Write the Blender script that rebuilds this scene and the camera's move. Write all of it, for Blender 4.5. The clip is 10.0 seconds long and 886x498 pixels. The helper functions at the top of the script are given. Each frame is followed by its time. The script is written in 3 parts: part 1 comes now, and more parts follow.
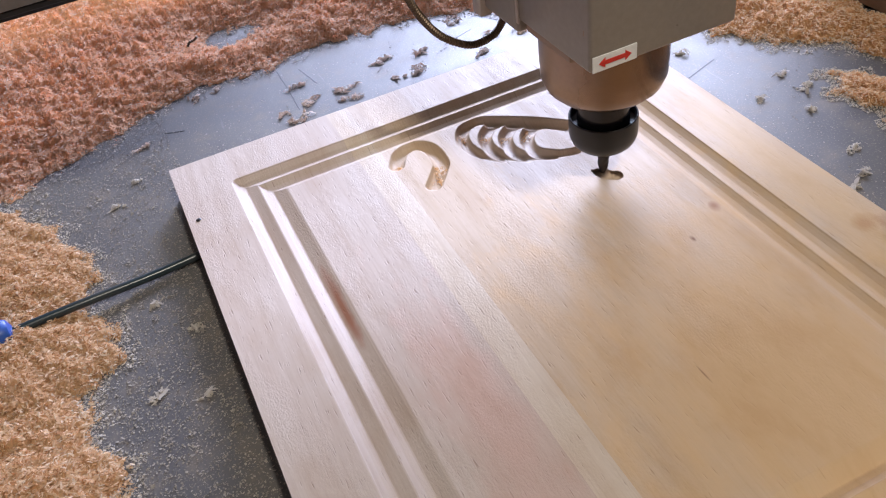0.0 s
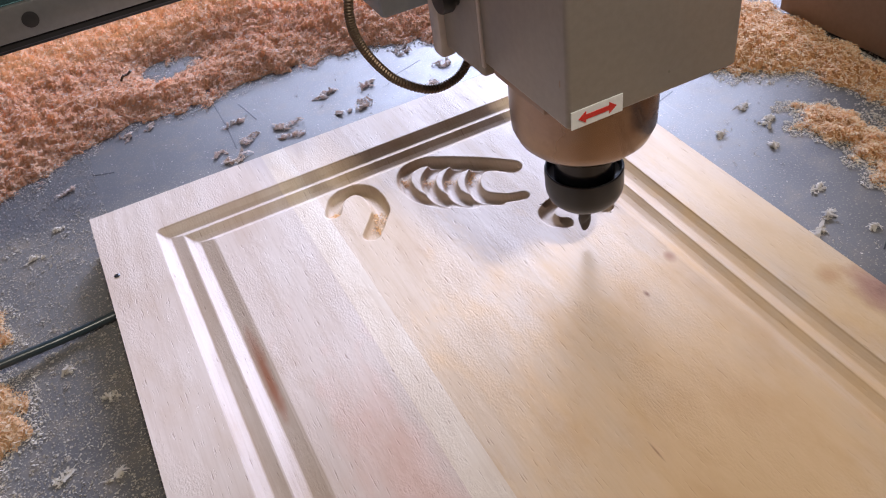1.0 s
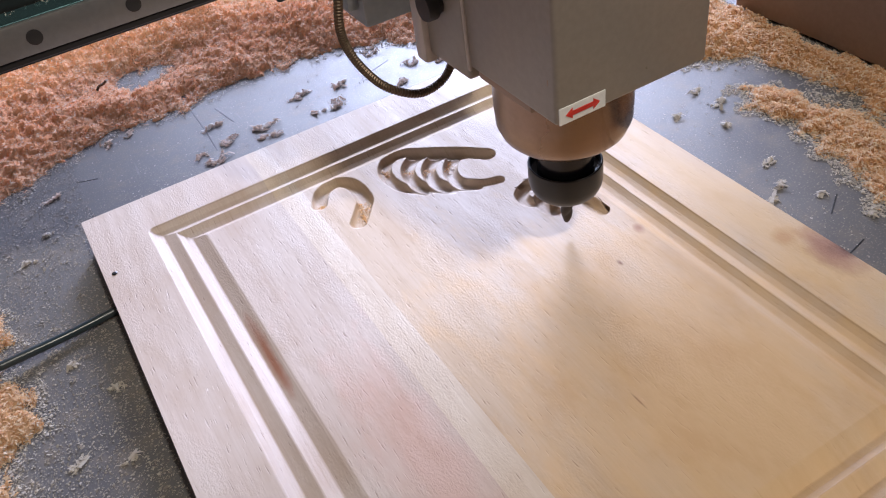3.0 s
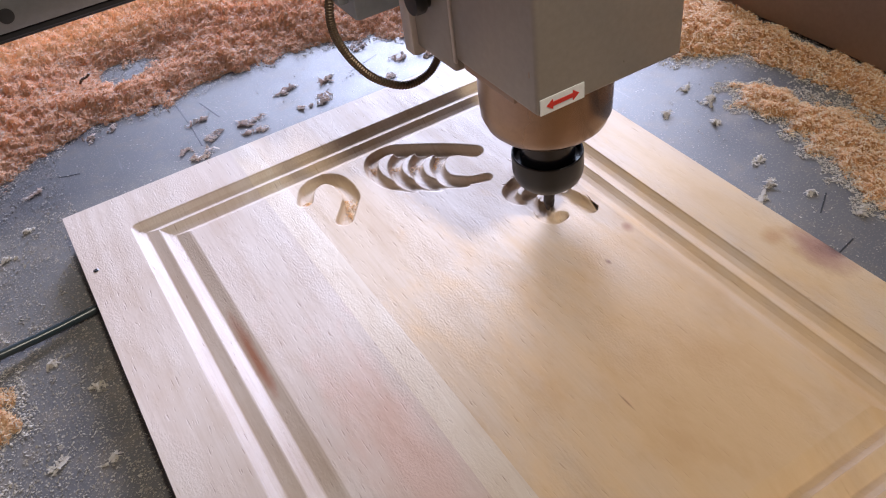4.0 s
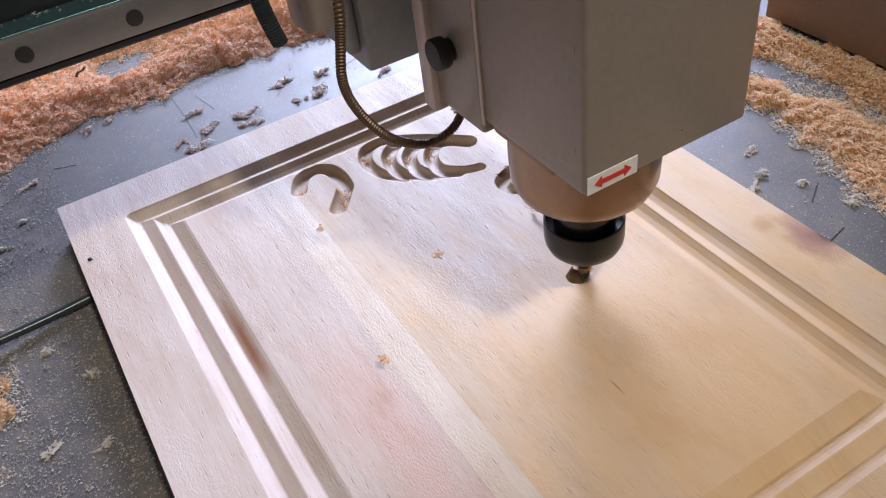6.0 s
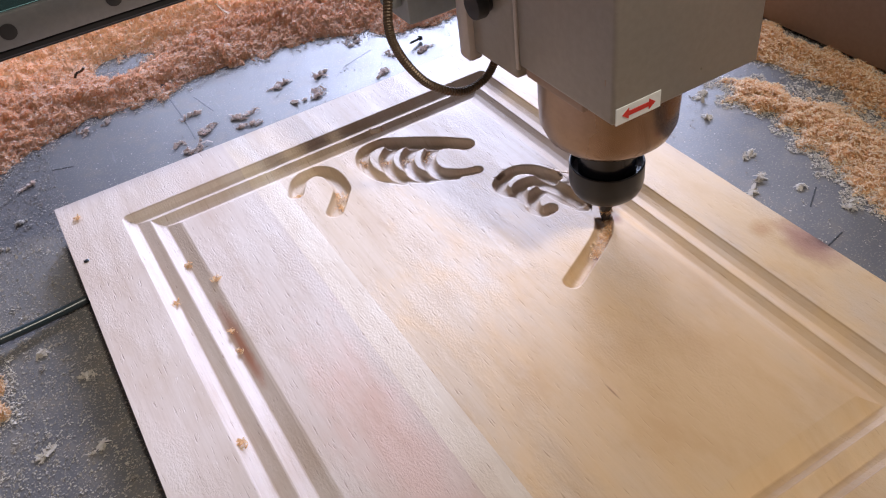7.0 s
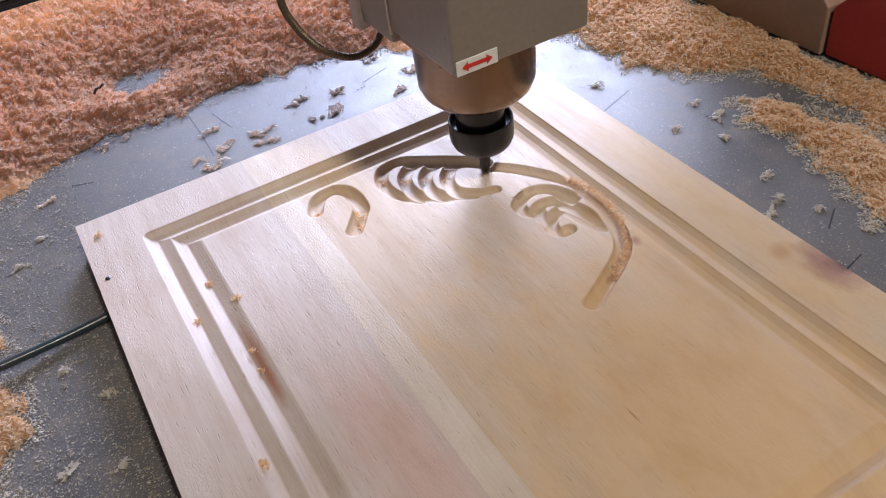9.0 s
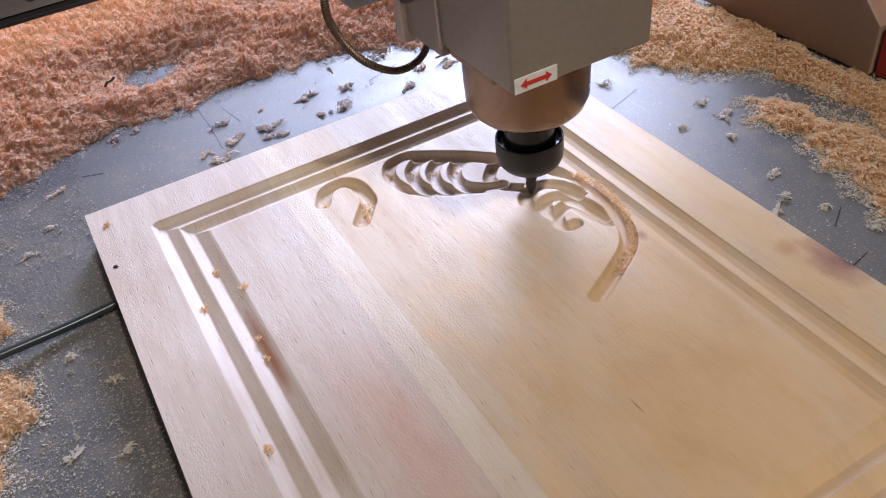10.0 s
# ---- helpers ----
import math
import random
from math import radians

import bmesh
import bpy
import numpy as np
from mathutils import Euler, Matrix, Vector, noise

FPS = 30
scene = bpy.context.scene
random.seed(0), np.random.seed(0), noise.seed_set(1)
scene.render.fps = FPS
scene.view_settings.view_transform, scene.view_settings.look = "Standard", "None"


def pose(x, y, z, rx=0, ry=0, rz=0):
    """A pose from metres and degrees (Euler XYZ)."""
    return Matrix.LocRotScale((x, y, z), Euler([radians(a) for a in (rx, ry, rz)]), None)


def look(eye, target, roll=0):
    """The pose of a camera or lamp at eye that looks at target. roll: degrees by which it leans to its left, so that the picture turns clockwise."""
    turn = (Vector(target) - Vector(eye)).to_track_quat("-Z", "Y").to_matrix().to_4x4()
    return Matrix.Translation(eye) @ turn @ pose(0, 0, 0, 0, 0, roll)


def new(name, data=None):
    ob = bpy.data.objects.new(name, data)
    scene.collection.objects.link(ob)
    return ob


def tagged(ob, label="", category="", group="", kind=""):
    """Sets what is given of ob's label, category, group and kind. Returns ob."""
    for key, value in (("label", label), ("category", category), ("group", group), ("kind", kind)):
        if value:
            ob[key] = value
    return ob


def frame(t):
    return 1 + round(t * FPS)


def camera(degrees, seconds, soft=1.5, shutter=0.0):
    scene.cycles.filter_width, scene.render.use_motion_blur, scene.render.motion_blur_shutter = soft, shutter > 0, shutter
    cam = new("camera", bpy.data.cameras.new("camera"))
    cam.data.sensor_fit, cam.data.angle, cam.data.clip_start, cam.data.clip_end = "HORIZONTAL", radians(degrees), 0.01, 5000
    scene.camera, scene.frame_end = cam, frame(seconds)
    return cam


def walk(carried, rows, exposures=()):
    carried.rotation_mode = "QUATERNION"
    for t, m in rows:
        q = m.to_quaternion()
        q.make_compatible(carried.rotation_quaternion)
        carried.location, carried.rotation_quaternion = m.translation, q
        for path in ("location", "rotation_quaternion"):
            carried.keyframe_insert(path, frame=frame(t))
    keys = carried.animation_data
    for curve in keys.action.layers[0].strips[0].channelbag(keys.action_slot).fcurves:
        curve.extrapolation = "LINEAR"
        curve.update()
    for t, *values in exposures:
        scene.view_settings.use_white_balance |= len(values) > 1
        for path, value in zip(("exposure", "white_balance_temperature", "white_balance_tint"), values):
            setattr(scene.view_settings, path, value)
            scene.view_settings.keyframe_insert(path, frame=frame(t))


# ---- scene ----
cam = camera(56.1, 10.0, soft=1.1)
PATH = [
    (0, (0.015, -0.623, 0.415), (0.495, 0.79, -0.917), -9.6),
    (0.5, (0.035, -0.618, 0.419), (0.55, 0.784, -0.91), -9.3),
    (1, (0.063, -0.588, 0.403), (0.595, 0.822, -0.912), -9.2),
    (1.5, (0.045, -0.591, 0.405), (0.571, 0.822, -0.909), -9.5),
    (2, (0.035, -0.596, 0.406), (0.563, 0.811, -0.914), -10.0),
    (2.5, (0.034, -0.599, 0.406), (0.574, 0.804, -0.912), -10.2),
    (3, (0.029, -0.613, 0.416), (0.658, 0.757, -0.899), -9.3),
    (4.5, (0.035, -0.606, 0.412), (0.682, 0.739, -0.919), -8.5),
    (5, (0.032, -0.616, 0.413), (0.686, 0.737, -0.907), -8.7),
    (5.5, (0.031, -0.617, 0.407), (0.684, 0.733, -0.916), -8.5),
    (7, (0.037, -0.617, 0.407), (0.683, 0.738, -0.915), -8.3),
    (7.5, (0.036, -0.614, 0.408), (0.687, 0.749, -0.904), -8.4),
    (8, (0.037, -0.611, 0.412), (0.689, 0.754, -0.895), -8.4),
    (8.5, (0.035, -0.611, 0.41), (0.686, 0.763, -0.889), -8.4),
    (9, (0.032, -0.61, 0.416), (0.672, 0.763, -0.889), -8.3),
    (9.5, (0.027, -0.613, 0.411), (0.666, 0.772, -0.882), -8.0),
    (10, (0.027, -0.617, 0.41), (0.661, 0.772, -0.882), -7.8),
]
walk(cam, [(t, look(eye, target, roll)) for t, eye, target, roll in PATH])

# ---- light: a wide workshop opening beyond the bed, and a dim hall round it ----
world = bpy.data.worlds.new("world")
scene.world = world
world.use_nodes = True
wn = world.node_tree
sky = wn.nodes.new("ShaderNodeTexSky")
sky.sky_type, sky.sun_disc = "NISHITA", False
sky.sun_elevation, sky.sun_rotation = radians(38), radians(20)
wn.links.new(sky.outputs["Color"], wn.nodes["Background"].inputs["Color"])
wn.nodes["Background"].inputs["Strength"].default_value = 0.08
scene.view_settings.exposure = 0.0


def area_lamp(name, m, sx, sy, power, colour):
    data = bpy.data.lights.new(name, "AREA")
    data.shape, data.size, data.size_y, data.energy, data.color = "RECTANGLE", sx, sy, power, colour
    ob = new(name, data)
    ob.matrix_world = m
    return ob


area_lamp("doorway_daylight", look((2.5, 3.62, 1.36), (0.3, -0.2, 0.1)), 4.4, 1.7, 350, (0.635, 0.70, 1.0))
area_lamp("doorway_sky", look((2.4, 3.50, 2.2), (0.3, -0.2, 0.1)), 1.4, 1.2, 335, (0.635, 0.70, 1.0))
area_lamp("roof_lamp", look((0.56, -1.78, 2.85), (0.25, -0.2, 0.0)), 0.24, 0.24, 57, (1.0, 0.93, 0.82))
# Added fill without a source of its own; lifts the faces turned left.
area_lamp("side_fill", look((-3.4, -0.7, 2.0), (0.2, -0.2, 0.0)), 1.4, 1.2, 14, (0.97, 0.97, 0.92))


# ---- materials ----
def material(name, rough=0.5, metal=0.0, spec=0.5):
    m = bpy.data.materials.new(name)
    m.use_nodes = True
    b = m.node_tree.nodes["Principled BSDF"]
    b.inputs["Roughness"].default_value, b.inputs["Metallic"].default_value = rough, metal
    b.inputs["Specular IOR Level"].default_value = spec
    return m, m.node_tree, b


def node(nt, kind, **values):
    n = nt.nodes.new("ShaderNode" + kind)
    for k, v in values.items():
        n.inputs[k].default_value = v
    return n


def ramp(nt, source, *stops):
    n = nt.nodes.new("ShaderNodeValToRGB")
    while len(n.color_ramp.elements) < len(stops):
        n.color_ramp.elements.new(0.5)
    for e, (p, c) in zip(n.color_ramp.elements, stops):
        e.position, e.color = p, (*c, 1)
    nt.links.new(source, n.inputs["Fac"])
    return n


def mix(nt, fac, a, b, mode="MIX"):
    n = nt.nodes.new("ShaderNodeMix")
    n.data_type, n.blend_type = "RGBA", mode
    for socket, v in ((n.inputs[0], fac), (n.inputs[6], a), (n.inputs[7], b)):
        if hasattr(v, "links"):
            nt.links.new(v, socket)
        else:
            socket.default_value = v if socket == n.inputs[0] else (*v, 1)
    return n.outputs[2]


def bump(nt, b, height, strength, distance):
    n = node(nt, "Bump", Strength=strength, Distance=distance)
    nt.links.new(height, n.inputs["Height"])
    nt.links.new(n.outputs["Normal"], b.inputs["Normal"])
    return n


def noise_at(nt, coords, scale, stretch=(1, 1, 1), detail=5, rough=0.55):
    mp = nt.nodes.new("ShaderNodeMapping")
    mp.inputs["Scale"].default_value = stretch
    nt.links.new(coords, mp.inputs["Vector"])
    n = node(nt, "TexNoise", Scale=scale, Detail=detail, Roughness=rough)
    nt.links.new(mp.outputs["Vector"], n.inputs["Vector"])
    return n.outputs["Fac"]


def board_wood(name, pale, deep, streak, rough=0.4, marks=()):
    """Planed wood with its grain along the panel's length; coordinates in metres."""
    m, nt, b = material(name, rough, spec=0.22)
    uv = nt.nodes.new("ShaderNodeUVMap").outputs["UV"]
    cloud = noise_at(nt, uv, 6, (2.4, 0.7, 1), 4)
    figure = noise_at(nt, uv, 34, (3.2, 0.16, 1), 5, 0.6)
    hair = noise_at(nt, uv, 210, (3.4, 0.10, 1), 3, 0.5)
    dash = noise_at(nt, uv, 190, (4.0, 0.42, 1), 2, 0.45)
    fuzz = noise_at(nt, uv, 520, (1.6, 0.7, 1), 4, 0.6)
    torn = ramp(nt, noise_at(nt, uv, 11, (1.7, 0.6, 1), 5, 0.6), (0.47, (0, 0, 0)), (0.60, (1, 1, 1))).outputs["Color"]
    c = ramp(nt, cloud, (0.32, pale), (0.70, deep)).outputs["Color"]
    c = mix(nt, ramp(nt, figure, (0.46, (0, 0, 0)), (0.70, (0.42, 0.42, 0.42))).outputs["Color"], c, streak)
    c = mix(nt, 0.32, c, ramp(nt, hair, (0.34, (0.82, 0.77, 0.73)), (0.50, (1, 1, 1))).outputs["Color"], "MULTIPLY")
    c = mix(nt, 0.55, c, ramp(nt, dash, (0.25, (0.48, 0.38, 0.34)), (0.335, (1, 1, 1))).outputs["Color"], "MULTIPLY")
    c = mix(nt, 1.0, c, (0.90, 0.89, 0.90), "MULTIPLY")
    blotch = noise_at(nt, uv, 24, (1.3, 0.6, 1), 6, 0.65)
    soft = ramp(nt, blotch, (0.34, (0.85, 0.77, 0.68)), (0.52, (1, 1, 1)), (0.70, (1.06, 1.06, 1.07))).outputs["Color"]
    warp = noise_at(nt, uv, 45, (1, 0.5, 1), 4)
    for x, y, w, l, colour, amount in marks:
        mp = nt.nodes.new("ShaderNodeMapping")
        mp.inputs["Location"].default_value = (-x / w, -y / l, 0)
        mp.inputs["Scale"].default_value = (1 / w, 1 / l, 0)
        nt.links.new(uv, mp.inputs["Vector"])
        far = nt.nodes.new("ShaderNodeVectorMath")
        far.operation = "LENGTH"
        nt.links.new(mp.outputs["Vector"], far.inputs[0])
        rag = nt.nodes.new("ShaderNodeMath")
        rag.operation = "MULTIPLY"
        nt.links.new(far.outputs["Value"], rag.inputs[0])
        nt.links.new(ramp(nt, warp, (0.3, (0.5, 0.5, 0.5)), (0.7, (1.4, 1.4, 1.4))).outputs["Color"], rag.inputs[1])
        c = mix(nt, ramp(nt, rag.outputs[0], (0.25, (amount,) * 3), (1.0, (0, 0, 0))).outputs["Color"], c, colour)
    c = mix(nt, 0.5, c, soft, "MULTIPLY")
    nt.links.new(c, b.inputs["Base Color"])
    r = ramp(nt, figure, (0.3, (rough - 0.06,) * 3), (0.7, (rough + 0.10,) * 3)).outputs["Color"]
    nt.links.new(r, b.inputs["Roughness"])
    tear = nt.nodes.new("ShaderNodeMath")
    tear.operation = "MULTIPLY_ADD"
    nt.links.new(fuzz, tear.inputs[0])
    nt.links.new(torn, tear.inputs[1])
    nt.links.new(ramp(nt, dash, (0.25, (0, 0, 0)), (0.36, (0.55, 0.55, 0.55))).outputs["Color"], tear.inputs[2])
    bump(nt, b, tear.outputs[0], 0.5, 0.0009)
    return m


def metal_paint(name, colour, rough, metal=0.0, dust=0.25, dust_colour=(0.5, 0.38, 0.25), spec=0.5):
    m, nt, b = material(name, rough, metal, spec)
    ob = nt.nodes.new("ShaderNodeTexCoord").outputs["Object"]
    big, fine = noise_at(nt, ob, 9), noise_at(nt, ob, 240, detail=3)
    f = ramp(nt, big, (0.42, (0, 0, 0)), (0.75, (dust,) * 3)).outputs["Color"]
    c = mix(nt, f, colour, dust_colour)
    c = mix(nt, 0.12, c, ramp(nt, fine, (0.35, (0.3, 0.3, 0.3)), (0.65, (1, 1, 1))).outputs["Color"], "MULTIPLY")
    nt.links.new(c, b.inputs["Base Color"])
    nt.links.new(ramp(nt, big, (0.3, (rough * 0.8,) * 3), (0.7, (min(1, rough * 1.3),) * 3)).outputs["Color"], b.inputs["Roughness"])
    bump(nt, b, fine, 0.08, 0.0005)
    return m


def shavings(name, *colours):
    m, nt, b = material(name, 0.72, spec=0.25)
    geo = nt.nodes.new("ShaderNodeNewGeometry")
    stops = [(i / (len(colours) - 1), c) for i, c in enumerate(colours)]
    c = ramp(nt, geo.outputs["Random Per Island"], *stops).outputs["Color"]
    ob = nt.nodes.new("ShaderNodeTexCoord").outputs["Object"]
    fine = noise_at(nt, ob, 700, detail=3)
    c = mix(nt, 0.22, c, ramp(nt, fine, (0.3, (0.45, 0.4, 0.36)), (0.62, (1, 1, 1))).outputs["Color"], "MULTIPLY")
    nt.links.new(c, b.inputs["Base Color"])
    bump(nt, b, fine, 0.5, 0.0008)
    thin = nt.nodes.new("ShaderNodeBsdfTranslucent")
    nt.links.new(c, thin.inputs["Color"])
    both = node(nt, "MixShader", Fac=0.50)
    nt.links.new(b.outputs["BSDF"], both.inputs[1])
    nt.links.new(thin.outputs["BSDF"], both.inputs[2])
    nt.links.new(both.outputs["Shader"], nt.nodes["Material Output"].inputs["Surface"])
    return m


WOOD_PINK = board_wood("rosy planed wood", (0.67, 0.585, 0.525), (0.59, 0.48, 0.41), (0.51, 0.39, 0.31), 0.46, [(0.0735, -0.23, 0.004, 0.05, (0.34, 0.12, 0.06), 0.8), (0.118, -0.36, 0.03, 0.12, (0.60, 0.37, 0.30), 0.55)])
WOOD_SAP = board_wood("pale sapwood", (0.74, 0.65, 0.55), (0.69, 0.57, 0.45), (0.62, 0.49, 0.36), 0.46)
# The first, broad mark paints the roof lamp's warm light over the front.
WOOD_HONEY = board_wood("honey planed wood", (0.69, 0.57, 0.455), (0.63, 0.475, 0.325), (0.56, 0.40, 0.25), 0.46, [(0.275, -0.42, 0.14, 0.20, (0.65, 0.43, 0.23), 0.8), (0.40, -0.30, 0.03, 0.22, (0.64, 0.45, 0.25), 0.6), (0.416, -0.372, 0.016, 0.026, (0.30, 0.15, 0.14), 0.75), (0.421, -0.378, 0.006, 0.010, (0.10, 0.05, 0.05), 0.8), (0.400, -0.345, 0.012, 0.010, (0.45, 0.25, 0.12), 0.6), (0.333, -0.278, 0.0035, 0.005, (0.36, 0.18, 0.10), 0.8), (0.3005, -0.298, 0.002, 0.004, (0.25, 0.13, 0.08), 0.9), (0.2352, -0.392, 0.0008, 0.009, (0.25, 0.13, 0.07), 0.7)])
SHAVE_ROSE = shavings("rosy shavings", (0.97, 0.45, 0.21), (0.99, 0.63, 0.39), (0.99, 0.77, 0.58), (0.99, 0.91, 0.84))
SHAVE_BROWN = shavings("brown shavings", (0.55, 0.30, 0.14), (0.74, 0.48, 0.27), (0.86, 0.64, 0.42), (0.93, 0.80, 0.63))
SHAVE_TAN = shavings("tan shavings", (0.74, 0.42, 0.20), (0.89, 0.63, 0.38), (0.94, 0.77, 0.55), (0.97, 0.88, 0.74))
SHAVE_GREY = shavings("dusty shavings", (0.62, 0.44, 0.33), (0.84, 0.70, 0.60), (0.95, 0.90, 0.85))
SHAVE_PALE = shavings("pale dust", (0.52, 0.46, 0.39), (0.70, 0.64, 0.56), (0.84, 0.79, 0.72))
DUST = shavings("grey bed dust", (0.36, 0.32, 0.28), (0.52, 0.47, 0.41), (0.66, 0.61, 0.55))
FIBRE = shavings("fresh fibres", (0.78, 0.48, 0.23), (0.86, 0.62, 0.38), (0.90, 0.75, 0.55))
COVER = metal_paint("warm grey enamel", (0.265, 0.232, 0.195), 0.34, dust=0.35, dust_colour=(0.42, 0.33, 0.26))
# The barrel's brown is the wood's reflection put into the steel's colour.
STEEL = metal_paint("brushed steel with reflected wood brown", (0.26, 0.175, 0.125), 0.26, 0.85, 0.3)
BIT = metal_paint("dusty cutter steel", (0.035, 0.028, 0.024), 0.5, 0.0, 0.35, (0.16, 0.10, 0.06))
BLACK_STEEL = metal_paint("blackened steel", (0.012, 0.012, 0.014), 0.3, 0.0, 0.04, (0.08, 0.06, 0.05), 0.4)
SHAFT = metal_paint("dark oiled shaft steel", (0.03, 0.03, 0.034), 0.18, 0.6, 0.05, (0.1, 0.08, 0.06))
# Paler copy of the cover enamel that paints the highlight along its edges.
EDGE_HIGHLIGHT = metal_paint("enamel with painted highlight", (0.50, 0.43, 0.37), 0.35, dust=0.2)
RAIL = metal_paint("ground rail steel", (0.20, 0.20, 0.20), 0.38, 0.6, 0.2)
# Teal here is the daylight mirrored in the rail's top, put into its colour.
RAIL_TOP = metal_paint("rail face with reflected sky tint", (0.20, 0.42, 0.46), 0.2, 0.9, 0.1)
# Brown stands for shade and the heap's reflection on the grey side plate.
PLATE = metal_paint("plate paint with shade and reflected brown", (0.33, 0.225, 0.165), 0.5, 0, 0.3, (0.3, 0.19, 0.11))
BEAM = metal_paint("dark beam paint", (0.006, 0.007, 0.008), 0.5, 0, 0.12, (0.12, 0.07, 0.04))
BLOCK = metal_paint("blue grey cast metal", (0.23, 0.26, 0.27), 0.45, 0.3, 0.3)
CONDUIT = metal_paint("bronze conduit", (0.11, 0.07, 0.042), 0.48, 0.5, 0.2)
RUBBER = metal_paint("black rubber", (0.012, 0.012, 0.013), 0.5, 0, 0.05)
CABLE = metal_paint("dark teal cable sheath", (0.02, 0.035, 0.042), 0.3, 0, 0.2, (0.2, 0.13, 0.08))
BLUE = metal_paint("blue plastic", (0.03, 0.10, 0.42), 0.35, 0, 0.2)
RED = metal_paint("red painted metal", (0.38, 0.03, 0.025), 0.75, 0, 0.25, (0.2, 0.05, 0.03))
WHITE = metal_paint("white sticker", (0.80, 0.80, 0.77), 0.4, 0, 0.1)
ARROW = metal_paint("red sticker print", (0.62, 0.03, 0.02), 0.4, 0, 0.05)
WALL = metal_paint("workshop plaster", (0.12, 0.09, 0.07), 0.9, 0, 0.3)
CONCRETE = metal_paint("concrete", (0.12, 0.10, 0.085), 0.85, 0, 0.4, (0.22, 0.16, 0.11))


def bed_material():
    m, nt, b = material("grey bed sheet", 0.45, spec=0.38)
    ob = nt.nodes.new("ShaderNodeTexCoord").outputs["Object"]
    big, mid, fine = noise_at(nt, ob, 6, detail=6), noise_at(nt, ob, 38, detail=7, rough=0.65), noise_at(nt, ob, 620, detail=3)
    c = ramp(nt, big, (0.3, (0.085, 0.082, 0.086)), (0.7, (0.135, 0.130, 0.128))).outputs["Color"]
    c = mix(nt, ramp(nt, mid, (0.50, (0, 0, 0)), (0.74, (0.55, 0.55, 0.55))).outputs["Color"], c, (0.22, 0.175, 0.13))
    c = mix(nt, ramp(nt, fine, (0.58, (0, 0, 0)), (0.68, (0.6, 0.6, 0.6))).outputs["Color"], c, (0.40, 0.34, 0.27))
    rub = noise_at(nt, ob, 30, (7, 0.5, 1), 4)
    c = mix(nt, ramp(nt, rub, (0.66, (0, 0, 0)), (0.74, (0.35, 0.35, 0.35))).outputs["Color"], c, (0.33, 0.32, 0.32))
    nt.links.new(c, b.inputs["Base Color"])
    nt.links.new(ramp(nt, mid, (0.3, (0.40,) * 3), (0.75, (0.55,) * 3)).outputs["Color"], b.inputs["Roughness"])
    bump(nt, b, fine, 0.16, 0.0006)
    return m


BED = bed_material()


# ---- mesh helpers ----
def part(name, bm, mat, parent=None, label="", smooth=False):
    me = bpy.data.meshes.new(name)
    bm.to_mesh(me)
    bm.free()
    me.materials.append(mat)
    if smooth:
        for p in me.polygons:
            p.use_smooth = True
        me.set_sharp_from_angle(angle=radians(38))
    ob = new(name, me)
    ob.parent = parent
    return tagged(ob, label)


def raw(name, verts, faces, mat, parent=None, label="", uv=None, smooth=False):
    me = bpy.data.meshes.new(name)
    me.from_pydata(verts, [], faces)
    me.materials.append(mat)
    if uv is not None:
        layer = me.uv_layers.new(name="UVMap")
        loops = np.empty(len(me.loops), dtype=np.int32)
        me.loops.foreach_get("vertex_index", loops)
        layer.data.foreach_set("uv", np.asarray(uv, dtype=np.float32)[loops].ravel())
    if smooth:
        me.polygons.foreach_set("use_smooth", np.ones(len(me.polygons), dtype=bool))
    ob = new(name, me)
    ob.parent = parent
    return tagged(ob, label)


def box(lo, hi, bevel=0.0, segments=2):
    bm = bmesh.new()
    bmesh.ops.create_cube(bm, size=1)
    for v in bm.verts:
        v.co = [a + (c + 0.5) * (b - a) for a, b, c in zip(lo, hi, v.co)]
    if bevel:
        bmesh.ops.bevel(bm, geom=bm.edges[:], offset=bevel, segments=segments, affect="EDGES", profile=0.5)
    return bm


def lathe(profile, steps=48, centre=(0, 0, 0)):
    """Turned body: profile of (radius, height) from the bottom up, closed at both ends."""
    bm = bmesh.new()
    rings = []
    for r, z in profile:
        rings.append([bm.verts.new((centre[0] + r * math.cos(2 * math.pi * i / steps), centre[1] + r * math.sin(2 * math.pi * i / steps), centre[2] + z)) for i in range(steps)])
    for a, b in zip(rings, rings[1:]):
        for i in range(steps):
            j = (i + 1) % steps
            bm.faces.new((a[i], a[j], b[j], b[i]))
    bm.faces.new(rings[0][::-1])
    bm.faces.new(rings[-1])
    return bm


def smooth_line(points, n):
    """n points along a Catmull-Rom line through points."""
    p = np.array([points[0], *points, points[-1]], dtype=float)
    t = np.linspace(0, len(points) - 1 - 1e-6, n)
    i = t.astype(int)
    u = (t - i)[:, None]
    a, b, c, d = p[i], p[i + 1], p[i + 2], p[i + 3]
    return 0.5 * (2 * b + (c - a) * u + (2 * a - 5 * b + 4 * c - d) * u ** 2 + (3 * b - a - 3 * c + d) * u ** 3)


